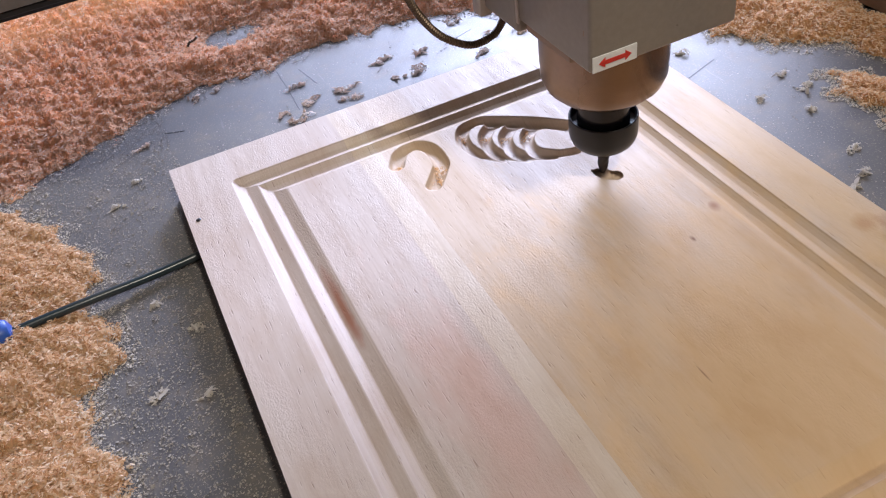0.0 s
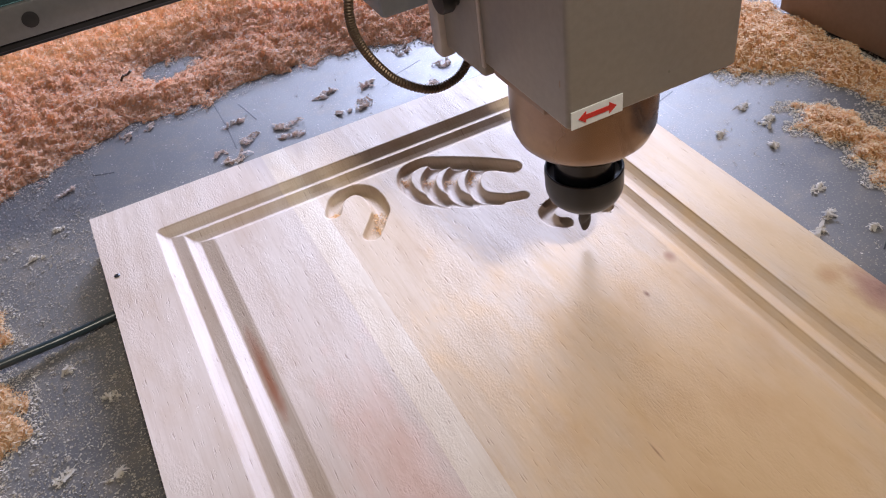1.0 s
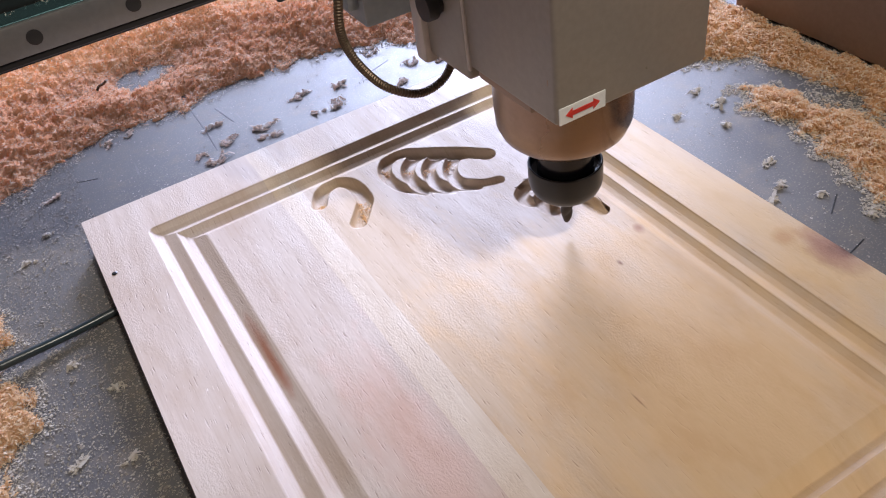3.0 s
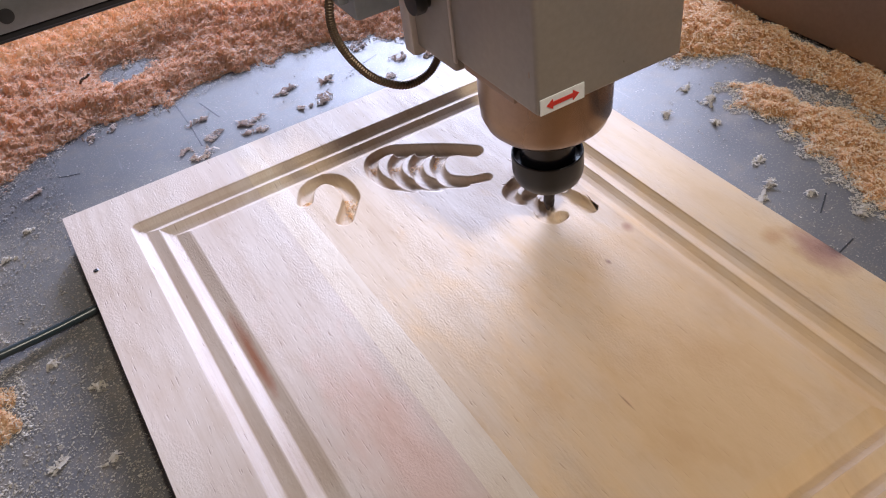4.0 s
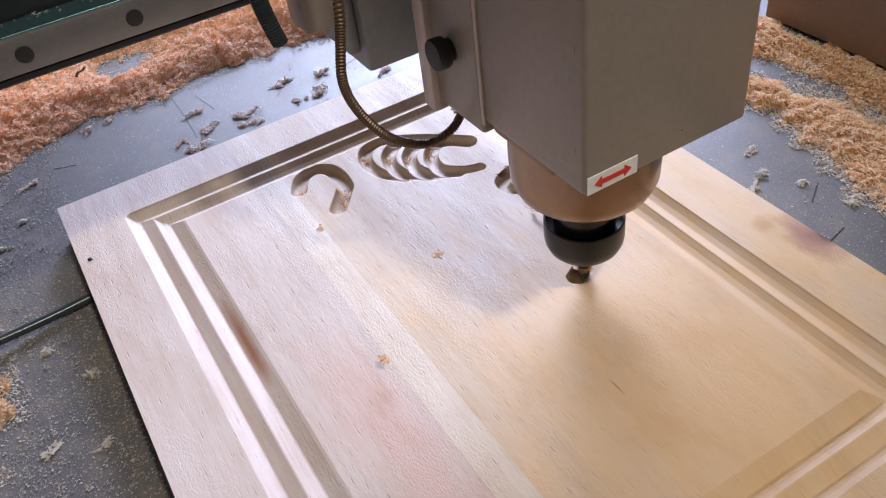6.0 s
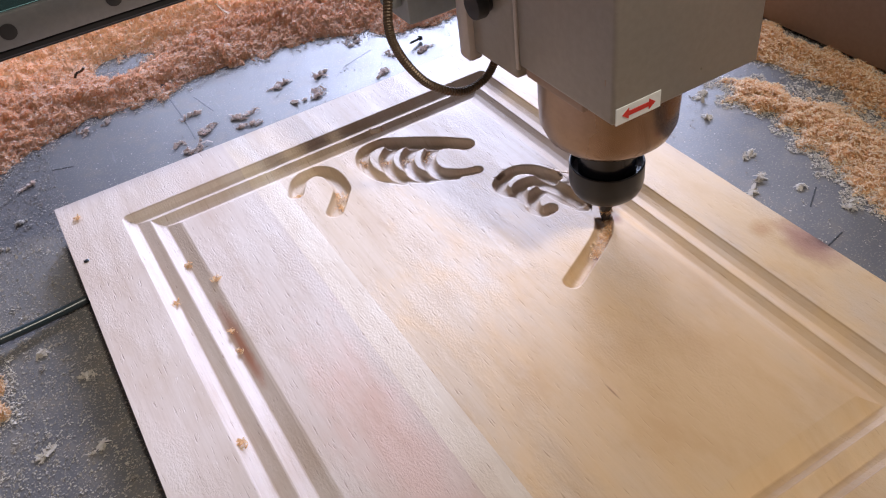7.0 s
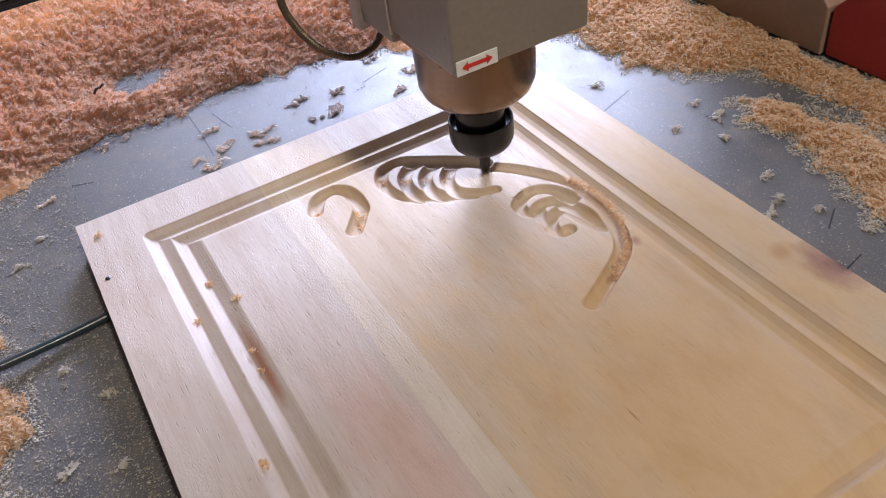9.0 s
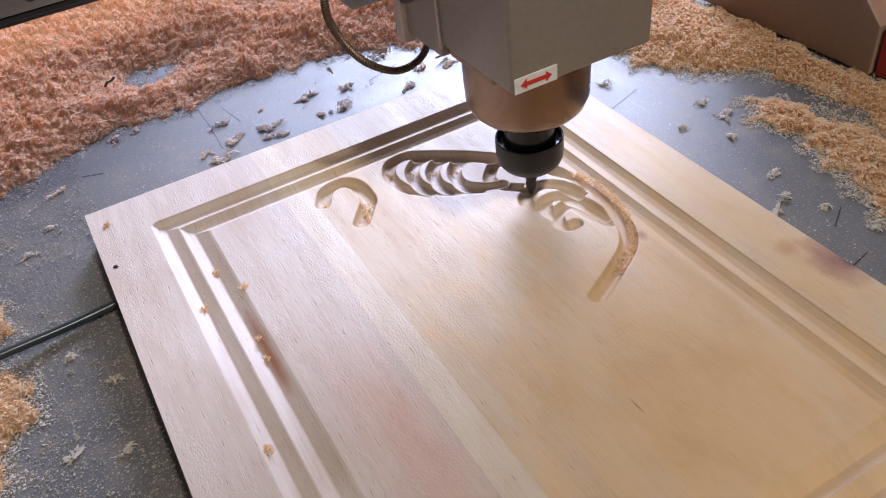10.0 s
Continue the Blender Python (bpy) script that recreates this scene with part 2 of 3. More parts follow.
def tube(points, radius, n=80, sides=10, ribs=0.0, pitch=2):
    """A hose along points; ribs gives it ridges across."""
    line = smooth_line(points, n)
    bm = bmesh.new()
    rings = []
    up = Vector((0.3, 0.2, 1)).normalized()
    for i, p in enumerate(line):
        d = Vector(line[min(i + 1, n - 1)] - line[max(i - 1, 0)]).normalized()
        s = d.cross(up).normalized()
        w = s.cross(d).normalized()
        up = w if abs(w.dot(d)) < 0.9 else up
        r = radius * (1 + (ribs if i % pitch else -ribs))
        rings.append([bm.verts.new(Vector(p) + r * (math.cos(2 * math.pi * k / sides) * s + math.sin(2 * math.pi * k / sides) * w)) for k in range(sides)])
    for a, b in zip(rings, rings[1:]):
        for k in range(sides):
            bm.faces.new((a[k], a[(k + 1) % sides], b[(k + 1) % sides], b[k]))
    bm.faces.new(rings[0][::-1])
    bm.faces.new(rings[-1])
    return bm


def flakes(P, Z, size, seed, tilt=0.8, lift=0.35, slim=(0.15, 0.25)):
    """Curled shavings: bent strips of four triangles each."""
    r = np.random.RandomState(seed)
    n = len(P)
    ln = size * (0.5 + 0.9 * r.rand(n) ** 2 * 1.4)
    wd = ln * (slim[0] + slim[1] * r.rand(n))
    yaw = r.rand(n) * 6.283
    d = np.stack([np.cos(yaw), np.sin(yaw), r.normal(0, tilt * 0.55, n)], 1)
    d /= np.linalg.norm(d, axis=1)[:, None]
    side = np.cross(d, np.tile([0, 0, 1.0], (n, 1)) + r.normal(0, tilt * 0.6, (n, 3)))
    side /= np.linalg.norm(side, axis=1)[:, None] + 1e-9
    nrm = np.cross(side, d)
    curl = (r.rand(n) - 0.3) * 0.5
    c = np.column_stack([P, Z + lift * ln * r.rand(n)])
    rows = []
    for k, (u, b) in enumerate(((-0.5, 0), (0.0, 1), (0.5, 0))):
        mid = c + d * (u * ln)[:, None] + nrm * (b * curl * ln)[:, None]
        taper = (0.6, 1.0, 0.5)[k]
        rows += [mid - side * (wd * taper / 2)[:, None], mid + side * (wd * taper / 2)[:, None]]
    v = np.stack(rows, 1).reshape(-1, 3)
    o = (np.arange(n) * 6)[:, None]
    f = np.stack([o + [0, 2, 3, 1], o + [2, 4, 5, 3]], 1).reshape(-1, 4)
    return v, f


def thing(name, label, category, group="", at=(0, 0, 0)):
    ob = new(name)
    ob.location = at
    ob.empty_display_size = 0.02
    return tagged(ob, label, category, group)


# ---- the hall: unseen, added round the bed; its dark faces keep bounce light low ----
def hall():
    x0, x1, y0, y1, z0, z1 = -3.6, 6.6, -3.6, 3.9, -0.85, 5.2
    def wall(name, lo, hi, mat, label):
        tagged(part(name, box(lo, hi), mat), label, "wall", kind="structure")
    wall("wall_south", (x0, y0 - 0.15, z0), (x1, y0, z1), WALL, "plain plastered workshop wall behind the machine")
    wall("wall_west", (x0 - 0.15, y0, z0), (x0, y1, z1), WALL, "plain plastered side wall of the workshop")
    wall("wall_east", (x1, y0, z0), (x1 + 0.15, y1, z1), WALL, "plain plastered side wall of the workshop")
    wall("wall_north", (x0, y1, z0), (0.05, y1 + 0.15, z1), WALL, "plain plastered wall beside the wide opening")
    wall("wall_north_east", (4.9, y1, z0), (x1, y1 + 0.15, z1), WALL, "plain plastered wall beside the wide opening")
    wall("wall_north_top", (0.05, y1, 3.2), (4.9, y1 + 0.15, z1), WALL, "plain lintel wall over the wide opening")
    tagged(part("floor", box((x0, y0, z0 - 0.1), (x1, y1, z0)), CONCRETE), "dusty grey concrete workshop floor", "floor", kind="structure")
    tagged(part("ceiling", box((x0, y0, z1), (x1, y1, z1 + 0.1)), WALL), "plain workshop ceiling", "ceiling", kind="structure")


hall()


# ---- the machine bed ----
SCRATCHES = [(0.134, 0.160, 0.134, 0.12), (0.134, 0.115, 0.132, 0.073), (0.155, 0.149, 0.162, 0.11), (0.474, -0.327, 0.495, -0.314), (0.450, -0.363, 0.469, -0.359), (0.008, 0.113, 0.026, 0.106), (0.30, 0.10, 0.335, 0.112), (0.445, -0.10, 0.49, -0.085)]


def machine_bed():
    bed = thing("machine_bed", "grey flat bed of a router machine strewn with sawdust", "machine bed", at=(0, 0, 0))
    part("bed_top", box((-0.95, -0.95, -0.04), (1.05, 1.0, 0.0), 0.002, 1), BED, bed, "scratched grey bed sheet with a dull shine")
    for x in (-0.85, 0.9):
        for y in (-0.85, 0.9):
            part("leg", box((x - 0.05, y - 0.05, -0.85), (x + 0.05, y + 0.05, -0.04), 0.004), BEAM, bed, "dark steel leg")
    for x0, y0, x1, y1 in SCRATCHES:
        n = math.hypot(x1 - x0, y1 - y0)
        bm = box((-n / 2, -0.0006, 0), (n / 2, 0.0006, 0.00025), 0.0001, 1)
        mark = part("scratch", bm, BEAM, bed, "thin dark scratch")
        mark.matrix_local = pose((x0 + x1) / 2, (y0 + y1) / 2, 0, 0, 0, math.degrees(math.atan2(y1 - y0, x1 - x0)))
    for y in (-0.85, 0.9):
        part("rail_support", box((-0.45, y - 0.03, -0.14), (0.85, y + 0.03, -0.04), 0.004), BEAM, bed)


machine_bed()

# ---- the carved panel ----
T, W, L = 0.03, 0.42, 0.549
HOOK = [(0.164, -0.106), (0.173, -0.092), (0.187, -0.089), (0.196, -0.099), (0.196, -0.121), (0.19, -0.131), (0.179, -0.145)]
LEAF = [
    [(0.3, -0.134), (0.287, -0.12), (0.275, -0.109), (0.26, -0.097), (0.246, -0.088), (0.231, -0.091), (0.223, -0.106), (0.225, -0.127), (0.238, -0.146)],
    [(0.264, -0.1), (0.25, -0.1015), (0.2395, -0.112), (0.2365, -0.129), (0.243, -0.145), (0.255, -0.157)],
    [(0.279, -0.112), (0.264, -0.112), (0.253, -0.122), (0.2495, -0.139), (0.257, -0.154), (0.272, -0.165)],
    [(0.292, -0.125), (0.278, -0.122), (0.2665, -0.133), (0.264, -0.15), (0.275, -0.163), (0.289, -0.169)],
]
CURL = [
    ([(0.297, -0.212), (0.291, -0.205), (0.293, -0.194), (0.308, -0.188), (0.321, -0.195), (0.329, -0.213)], -0.3, 0.62),
    ([(0.299, -0.226), (0.297, -0.217), (0.303, -0.206), (0.316, -0.209), (0.324, -0.226), (0.326, -0.246)], 1.6, 2.8),
    ([(0.305, -0.241), (0.299, -0.241), (0.296, -0.233), (0.302, -0.223), (0.315, -0.221), (0.319, -0.236), (0.324, -0.253)], 3.3, 4.6),
]
STEM = [(0.272, -0.309), (0.293, -0.298), (0.315, -0.285), (0.327, -0.272), (0.335, -0.252), (0.34, -0.229), (0.34, -0.201), (0.33, -0.179), (0.316, -0.157), (0.303, -0.143)]
STEM_TIMES = [5.85, 6.3, 6.7, 7.0, 7.25, 7.5, 7.8, 8.1, 8.5, 8.95]
LINK = [(0.297, -0.143), (0.284, -0.158), (0.288, -0.172), (0.303, -0.187)]


def strokes():
    """Every cutter stroke: centre line, radius, depth and the time at which each place is cut."""
    out = []
    def add(points, times, r0, r1, d0, d1, n=140):
        s = smooth_line(points, n)
        f = np.linspace(0, 1, n)
        tt = np.interp(f, np.linspace(0, 1, len(times)), times)
        out.append((s, r0 + (r1 - r0) * f, d0 + (d1 - d0) * f, tt))
    add(HOOK, [-5, -4], 0.0062, 0.0066, 0.0055, 0.0058)
    for i, p in enumerate(LEAF):
        add(p, [-3, -2], 0.0064 if i else 0.0076, 0.0046, 0.0064, 0.0046)
    for p, a, b in CURL:
        add(p, [a, b], 0.0052, 0.0060, 0.0050, 0.0056)
    add(STEM, STEM_TIMES, 0.0062, 0.0060, 0.0056, 0.0056, 320)
    add(LINK, [9.15, 10.05], 0.0050, 0.0050, 0.0046, 0.0046)
    return out


def carve(X, Y):
    """Depth cut at each place, and when (a large negative time where nothing is cut late)."""
    depth = np.zeros_like(X)
    early = np.zeros_like(X)
    guard = np.zeros(X.shape, dtype=bool)
    when = np.full_like(X, 99.0)
    for s, r, d, tt in strokes():
        lo, hi = s.min(0) - 0.009, s.max(0) + 0.009
        sel = np.nonzero((X > lo[0]) & (X < hi[0]) & (Y > lo[1]) & (Y < hi[1]))
        px = np.stack([X[sel], Y[sel]], 1)
        dd = np.sqrt(((px[:, None, :] - s[None]) ** 2).sum(2))
        k = dd.argmin(1)
        q = dd[np.arange(len(k)), k] / r[k]
        z = np.where(q < 1, d[k] * np.sqrt(np.clip(1 - q ** 3.0, 0, 1)), 0)
        hit = z > 0.0001
        depth[sel] = np.maximum(depth[sel], z)
        if tt[0] < -1:
            early[sel] = np.maximum(early[sel], z)
            guard[sel] |= dd[np.arange(len(k)), k] < r[k] + 0.0012
        cut = np.where(tt[k] < 0, -9.0, tt[k])
        when[sel] = np.where(hit, np.minimum(when[sel], cut), when[sel])
    when = np.where(guard, -9.0, when)
    depth = np.where(guard | (border_inset(X, Y) < 0.0268), early, depth)
    return depth, when


# the border's section: two hollows with a low ridge between them; insets of the four sides
MOULD = [(0, 0), (0.0006, 0.0010), (0.0042, 0.0040), (0.0077, 0.0054), (0.0085, 0.0054), (0.0125, 0.0034), (0.0168, 0.0011), (0.0178, 0.0011), (0.0184, 0.0018), (0.0220, 0.0044), (0.0256, 0.0056), (0.0266, 0.0056), (0.0310, 0.0030), (0.0350, 0.0006), (0.0366, 0.0)]
WEST, EAST, NORTH, SOUTH, ROUND = 0.043, 0.0465, 0.0456, 0.0425, 0.0045


def border_inset(X, Y):
    """How far a place lies inside the moulding's outer edge, whose corners are rounded."""
    dx = np.minimum(X - WEST, W - EAST - X)
    dy = np.minimum(-Y - NORTH, Y + L - SOUTH)
    corner = ROUND - np.hypot(np.maximum(ROUND - dx, 0), np.maximum(ROUND - dy, 0))
    return np.where((dx < ROUND) & (dy < ROUND), corner, np.minimum(dx, dy))


def mould_depth(X, Y):
    inset = border_inset(X, Y)
    a = np.array(MOULD)
    return np.interp(inset, a[:, 0], a[:, 1], 0, 0)


def axis(lo, hi, dense, lo_edge, hi_edge, coarse=0.008):
    out, v = [], lo
    while v < hi - 1e-6:
        out.append(v)
        v += next((g for a, b, g in dense if a <= v < b), coarse)
    knots = [k for a, _ in MOULD for k in (lo_edge + a, hi_edge - a) if lo < k < hi]
    merged = np.array(sorted(out + [hi]))
    merged = merged[np.array([all(abs(v - k) > 0.00035 for k in knots) or v in (lo, hi) for v in merged])]
    return np.array(sorted(merged.tolist() + knots))


def wood_panel():
    panel = thing("carved_wood_panel", "pale wooden cabinet door panel being carved, with a double moulded border", "wood panel")
    ys = axis(-L, 0, [(-0.51, -0.46, 0.0009), (-0.33, -0.26, 0.0008), (-0.26, -0.08, 0.0006), (-0.08, -0.04, 0.0009)], SOUTH - L, -NORTH)
    spans = [(0.0, 0.1405, WOOD_PINK, [(0.04, 0.085, 0.0009)]), (0.1405, 0.160, WOOD_SAP, [(0.1405, 0.16, 0.0009)]), (0.160, W, WOOD_HONEY, [(0.160, 0.345, 0.0006), (0.345, 0.381, 0.0009)])]
    for x0, x1, mat, dense in spans:
        xs = axis(x0, x1, dense, WEST, W - EAST)
        X, Y = np.meshgrid(xs, ys)
        depth, when = carve(X, Y)
        rnd = np.random.RandomState(3)
        rough = np.where(depth > 0.001, rnd.normal(0, 0.00006, X.shape), 0)
        Z = T - np.maximum(depth + rough, mould_depth(X, Y))
        n, m = X.shape
        idx = np.arange(n * m).reshape(n, m)
        verts = np.stack([X, Y, Z], -1).reshape(-1, 3)
        faces = np.stack([idx[:-1, :-1], idx[:-1, 1:], idx[1:, 1:], idx[1:, :-1]], -1).reshape(-1, 4).tolist()
        rim = np.concatenate([idx[0, :-1], idx[:-1, -1], idx[-1, :0:-1], idx[:0:-1, 0]])
        k = len(rim)
        low = np.concatenate([verts[rim], verts[rim]])
        low[:k, 2] = 0.0005
        base = n * m
        for i in range(k):
            j = (i + 1) % k
            faces.append((base + k + j, base + k + i, base + i, base + j))
        faces.append(tuple(base + i for i in range(k))[::-1])
        allv = np.concatenate([verts, low])
        uv = np.concatenate([verts[:, :2], low[:, :2] + np.array([[0.3, 0.1]]) + low[:, 2:3]])
        ob = raw("board", allv.tolist(), faces, mat, panel, "glued planed board of the panel", uv=uv)
        me = ob.data
        flags = np.zeros(len(me.polygons), dtype=bool)
        bevelled = mould_depth(X, Y) > 0.0002
        flat = bevelled[:-1, :-1] | bevelled[1:, :-1] | bevelled[:-1, 1:] | bevelled[1:, 1:]
        flags[: (n - 1) * (m - 1)] = ~flat.ravel()
        me.polygons.foreach_set("use_smooth", flags)
    part("nail", lathe([(0.0016, 0), (0.0021, 0.0004), (0.0012, 0.0008)], 16, (0.008, -0.081, T)), BLACK_STEEL, panel, "small dark nail head")


wood_panel()


# ---- the spindle head: origin at the cutter's tip on the panel's face ----
def spindle_head():
    head = thing("spindle_head", "warm grey router spindle head with a black collet nut", "spindle", at=(0.295, -0.1985, T))
    cover = part("cover", box((-0.053, -0.0665, 0.13), (0.050, 0.021, 0.72), 0.0025, 3), COVER, head, "warm grey enamelled sheet cover", True)
    part("seam", box((-0.0542, 0.0165, 0.128), (-0.0525, 0.0195, 0.72), 0.0004, 1), EDGE_HIGHLIGHT, cover, "folded seam with a painted highlight")
    for y, z in ((-0.060, 0.152), (-0.0595, 0.202)):
        part("scuff", box((-0.0532, y - 0.0005, z), (-0.0528, y + 0.0005, z + 0.0035), 0.0002, 1), PLATE, cover, "small dark scuff in the paint")
    label = part("direction_label", box((-0.0515, -0.0672, 0.1305), (-0.0215, -0.0664, 0.1405), 0.0002, 1), WHITE, cover, "white sticker with a red double arrow")
    bm = bmesh.new()
    c = (-0.0365, -0.0674, 0.1355)
    outline = [(-0.011, 0), (-0.0068, 0.0032), (-0.0068, 0.0013), (0.0068, 0.0013), (0.0068, 0.0032), (0.011, 0), (0.0068, -0.0032), (0.0068, -0.0013), (-0.0068, -0.0013), (-0.0068, -0.0032)]
    front = [bm.verts.new((c[0] + x, c[1] - 0.0002, c[2] + z)) for x, z in outline]
    back = [bm.verts.new((c[0] + x, c[1] + 0.0003, c[2] + z)) for x, z in outline]
    bm.faces.new(front)
    bm.faces.new(back[::-1])
    for i in range(10):
        j = (i + 1) % 10
        bm.faces.new((front[j], front[i], back[i], back[j]))
    part("arrow", bm, ARROW, label, "red double arrow")
    part("clamp", box((-0.047, -0.034, 0.1195), (0.046, 0.0205, 0.1310), 0.002, 2), PLATE, head, "dark clamp plate under the cover", True)
    part("spindle_body", lathe([(0.022, 0.0695), (0.030, 0.0698), (0.0350, 0.0718), (0.0402, 0.0770), (0.0430, 0.0840), (0.0435, 0.097), (0.0435, 0.16)], 64), STEEL, head, "brushed steel spindle barrel with a rounded foot", True)
    part("collar", lathe([(0.0188, 0.040), (0.0188, 0.0690), (0.0180, 0.0697)], 48), SHAFT, head, "dark glossy shaft", True)
    part("collet_nut", lathe([(0.006, 0.0226), (0.0158, 0.0226), (0.0196, 0.0242), (0.0226, 0.0274), (0.0242, 0.0312), (0.0248, 0.0350), (0.0248, 0.0474), (0.0246, 0.0481), (0.0240, 0.0485), (0.0234, 0.0481), (0.0230, 0.0470), (0.0226, 0.0420), (0.0190, 0.0412)], 64), BLACK_STEEL, head, "black steel collet nut with an open rim and bevelled foot", True)
    bm = bmesh.new()
    steps, turns = 40, 1.4
    rings = []
    for i in range(steps + 1):
        z = -0.0052 + 0.029 * i / steps
        tw = turns * 2 * math.pi * i / steps
        ring = []
        for k in range(16):
            a = 2 * math.pi * k / 16
            r = (0.0028 + 0.0040 * i / steps) * (0.80 + 0.20 * abs(math.cos(a))) * (math.sqrt(max(0.05, 1 - (1 - min(1, i / 7)) ** 2)))
            ring.append(bm.verts.new((r * math.cos(a + tw), r * math.sin(a + tw), z)))
        rings.append(ring)
    for a, b in zip(rings, rings[1:]):
        for k in range(16):
            bm.faces.new((a[k], a[(k + 1) % 16], b[(k + 1) % 16], b[k]))
    bm.faces.new(rings[0][::-1])
    bm.faces.new(rings[-1])
    part("cutter", bm, BIT, head, "dusty dark twisted carving cutter", True)
    # the slide plate behind the cover
    plate = part("slide_plate", box((-0.052, 0.0222, 0.118), (0.048, 0.0800, 0.50), 0.003, 3), COVER, head, "grey bevelled slide plate", True)
    part("plate_edge", box((-0.0565, 0.068, 0.112), (-0.046, 0.0815, 0.50), 0.0025, 2), EDGE_HIGHLIGHT, plate, "bevelled plate edge painted lighter as a highlight", True)
    knob = part("knob", lathe([(0.0065, 0), (0.0065, 0.003), (0.0084, 0.0034), (0.009, 0.0045), (0.009, 0.010), (0.0084, 0.011), (0.004, 0.0113)], 32), RUBBER, head, "black round limit knob", True)
    knob.matrix_local = pose(-0.052, 0.0495, 0.160, 0, -90, 0)
    block = part("carriage_block", box((-0.077, 0.106, 0.130), (0.06, 0.150, 0.50), 0.003, 2), BLOCK, head, "blue-grey cast carriage block", True)
    part("carriage_lip", box((-0.085, 0.112, 0.142), (-0.0772, 0.148, 0.50), 0.002, 2), BLOCK, block, "", True)
    part("bridge", box((-0.04, 0.0802, 0.2), (0.04, 0.1058, 0.5), 0.002, 1), BEAM, head, "dark bearing bridge")
    part("pale_block", box((-0.112, 0.100, 0.1690), (-0.092, 0.125, 0.24), 0.003, 2), COVER, head, "small pale grease block", True)
    hose = tube([(-0.098, 0.066, 0.30), (-0.1015, 0.0655, 0.23), (-0.104, 0.0655, 0.194), (-0.107, 0.0655, 0.177), (-0.110, 0.0655, 0.159), (-0.108, 0.0655, 0.144), (-0.100, 0.0655, 0.126), (-0.087, 0.0655, 0.109), (-0.067, 0.0655, 0.0965), (-0.049, 0.0655, 0.0985), (-0.040, 0.064, 0.111), (-0.038, 0.06, 0.13)], 0.0026, 330, 10, 0.12, 3)
    part("conduit", hose, CONDUIT, head, "ribbed bronze flexible conduit hanging in a loop")
    part("gland", lathe([(0.0042, 0), (0.0046, 0.001), (0.0046, 0.012), (0.0042, 0.013)], 20, (-0.039, 0.062, 0.110)), RUBBER, head, "dark conduit gland", True)
    spring = tube([(-0.137, 0.10, 0.27), (-0.134, 0.10, 0.21), (-0.132, 0.10, 0.19), (-0.128, 0.10, 0.172)], 0.0042, 110, 10, 0.14, 3)
    part("spring_hose", spring, CABLE, head, "teal spring-wound hose end")
    return head


HEAD = spindle_head()


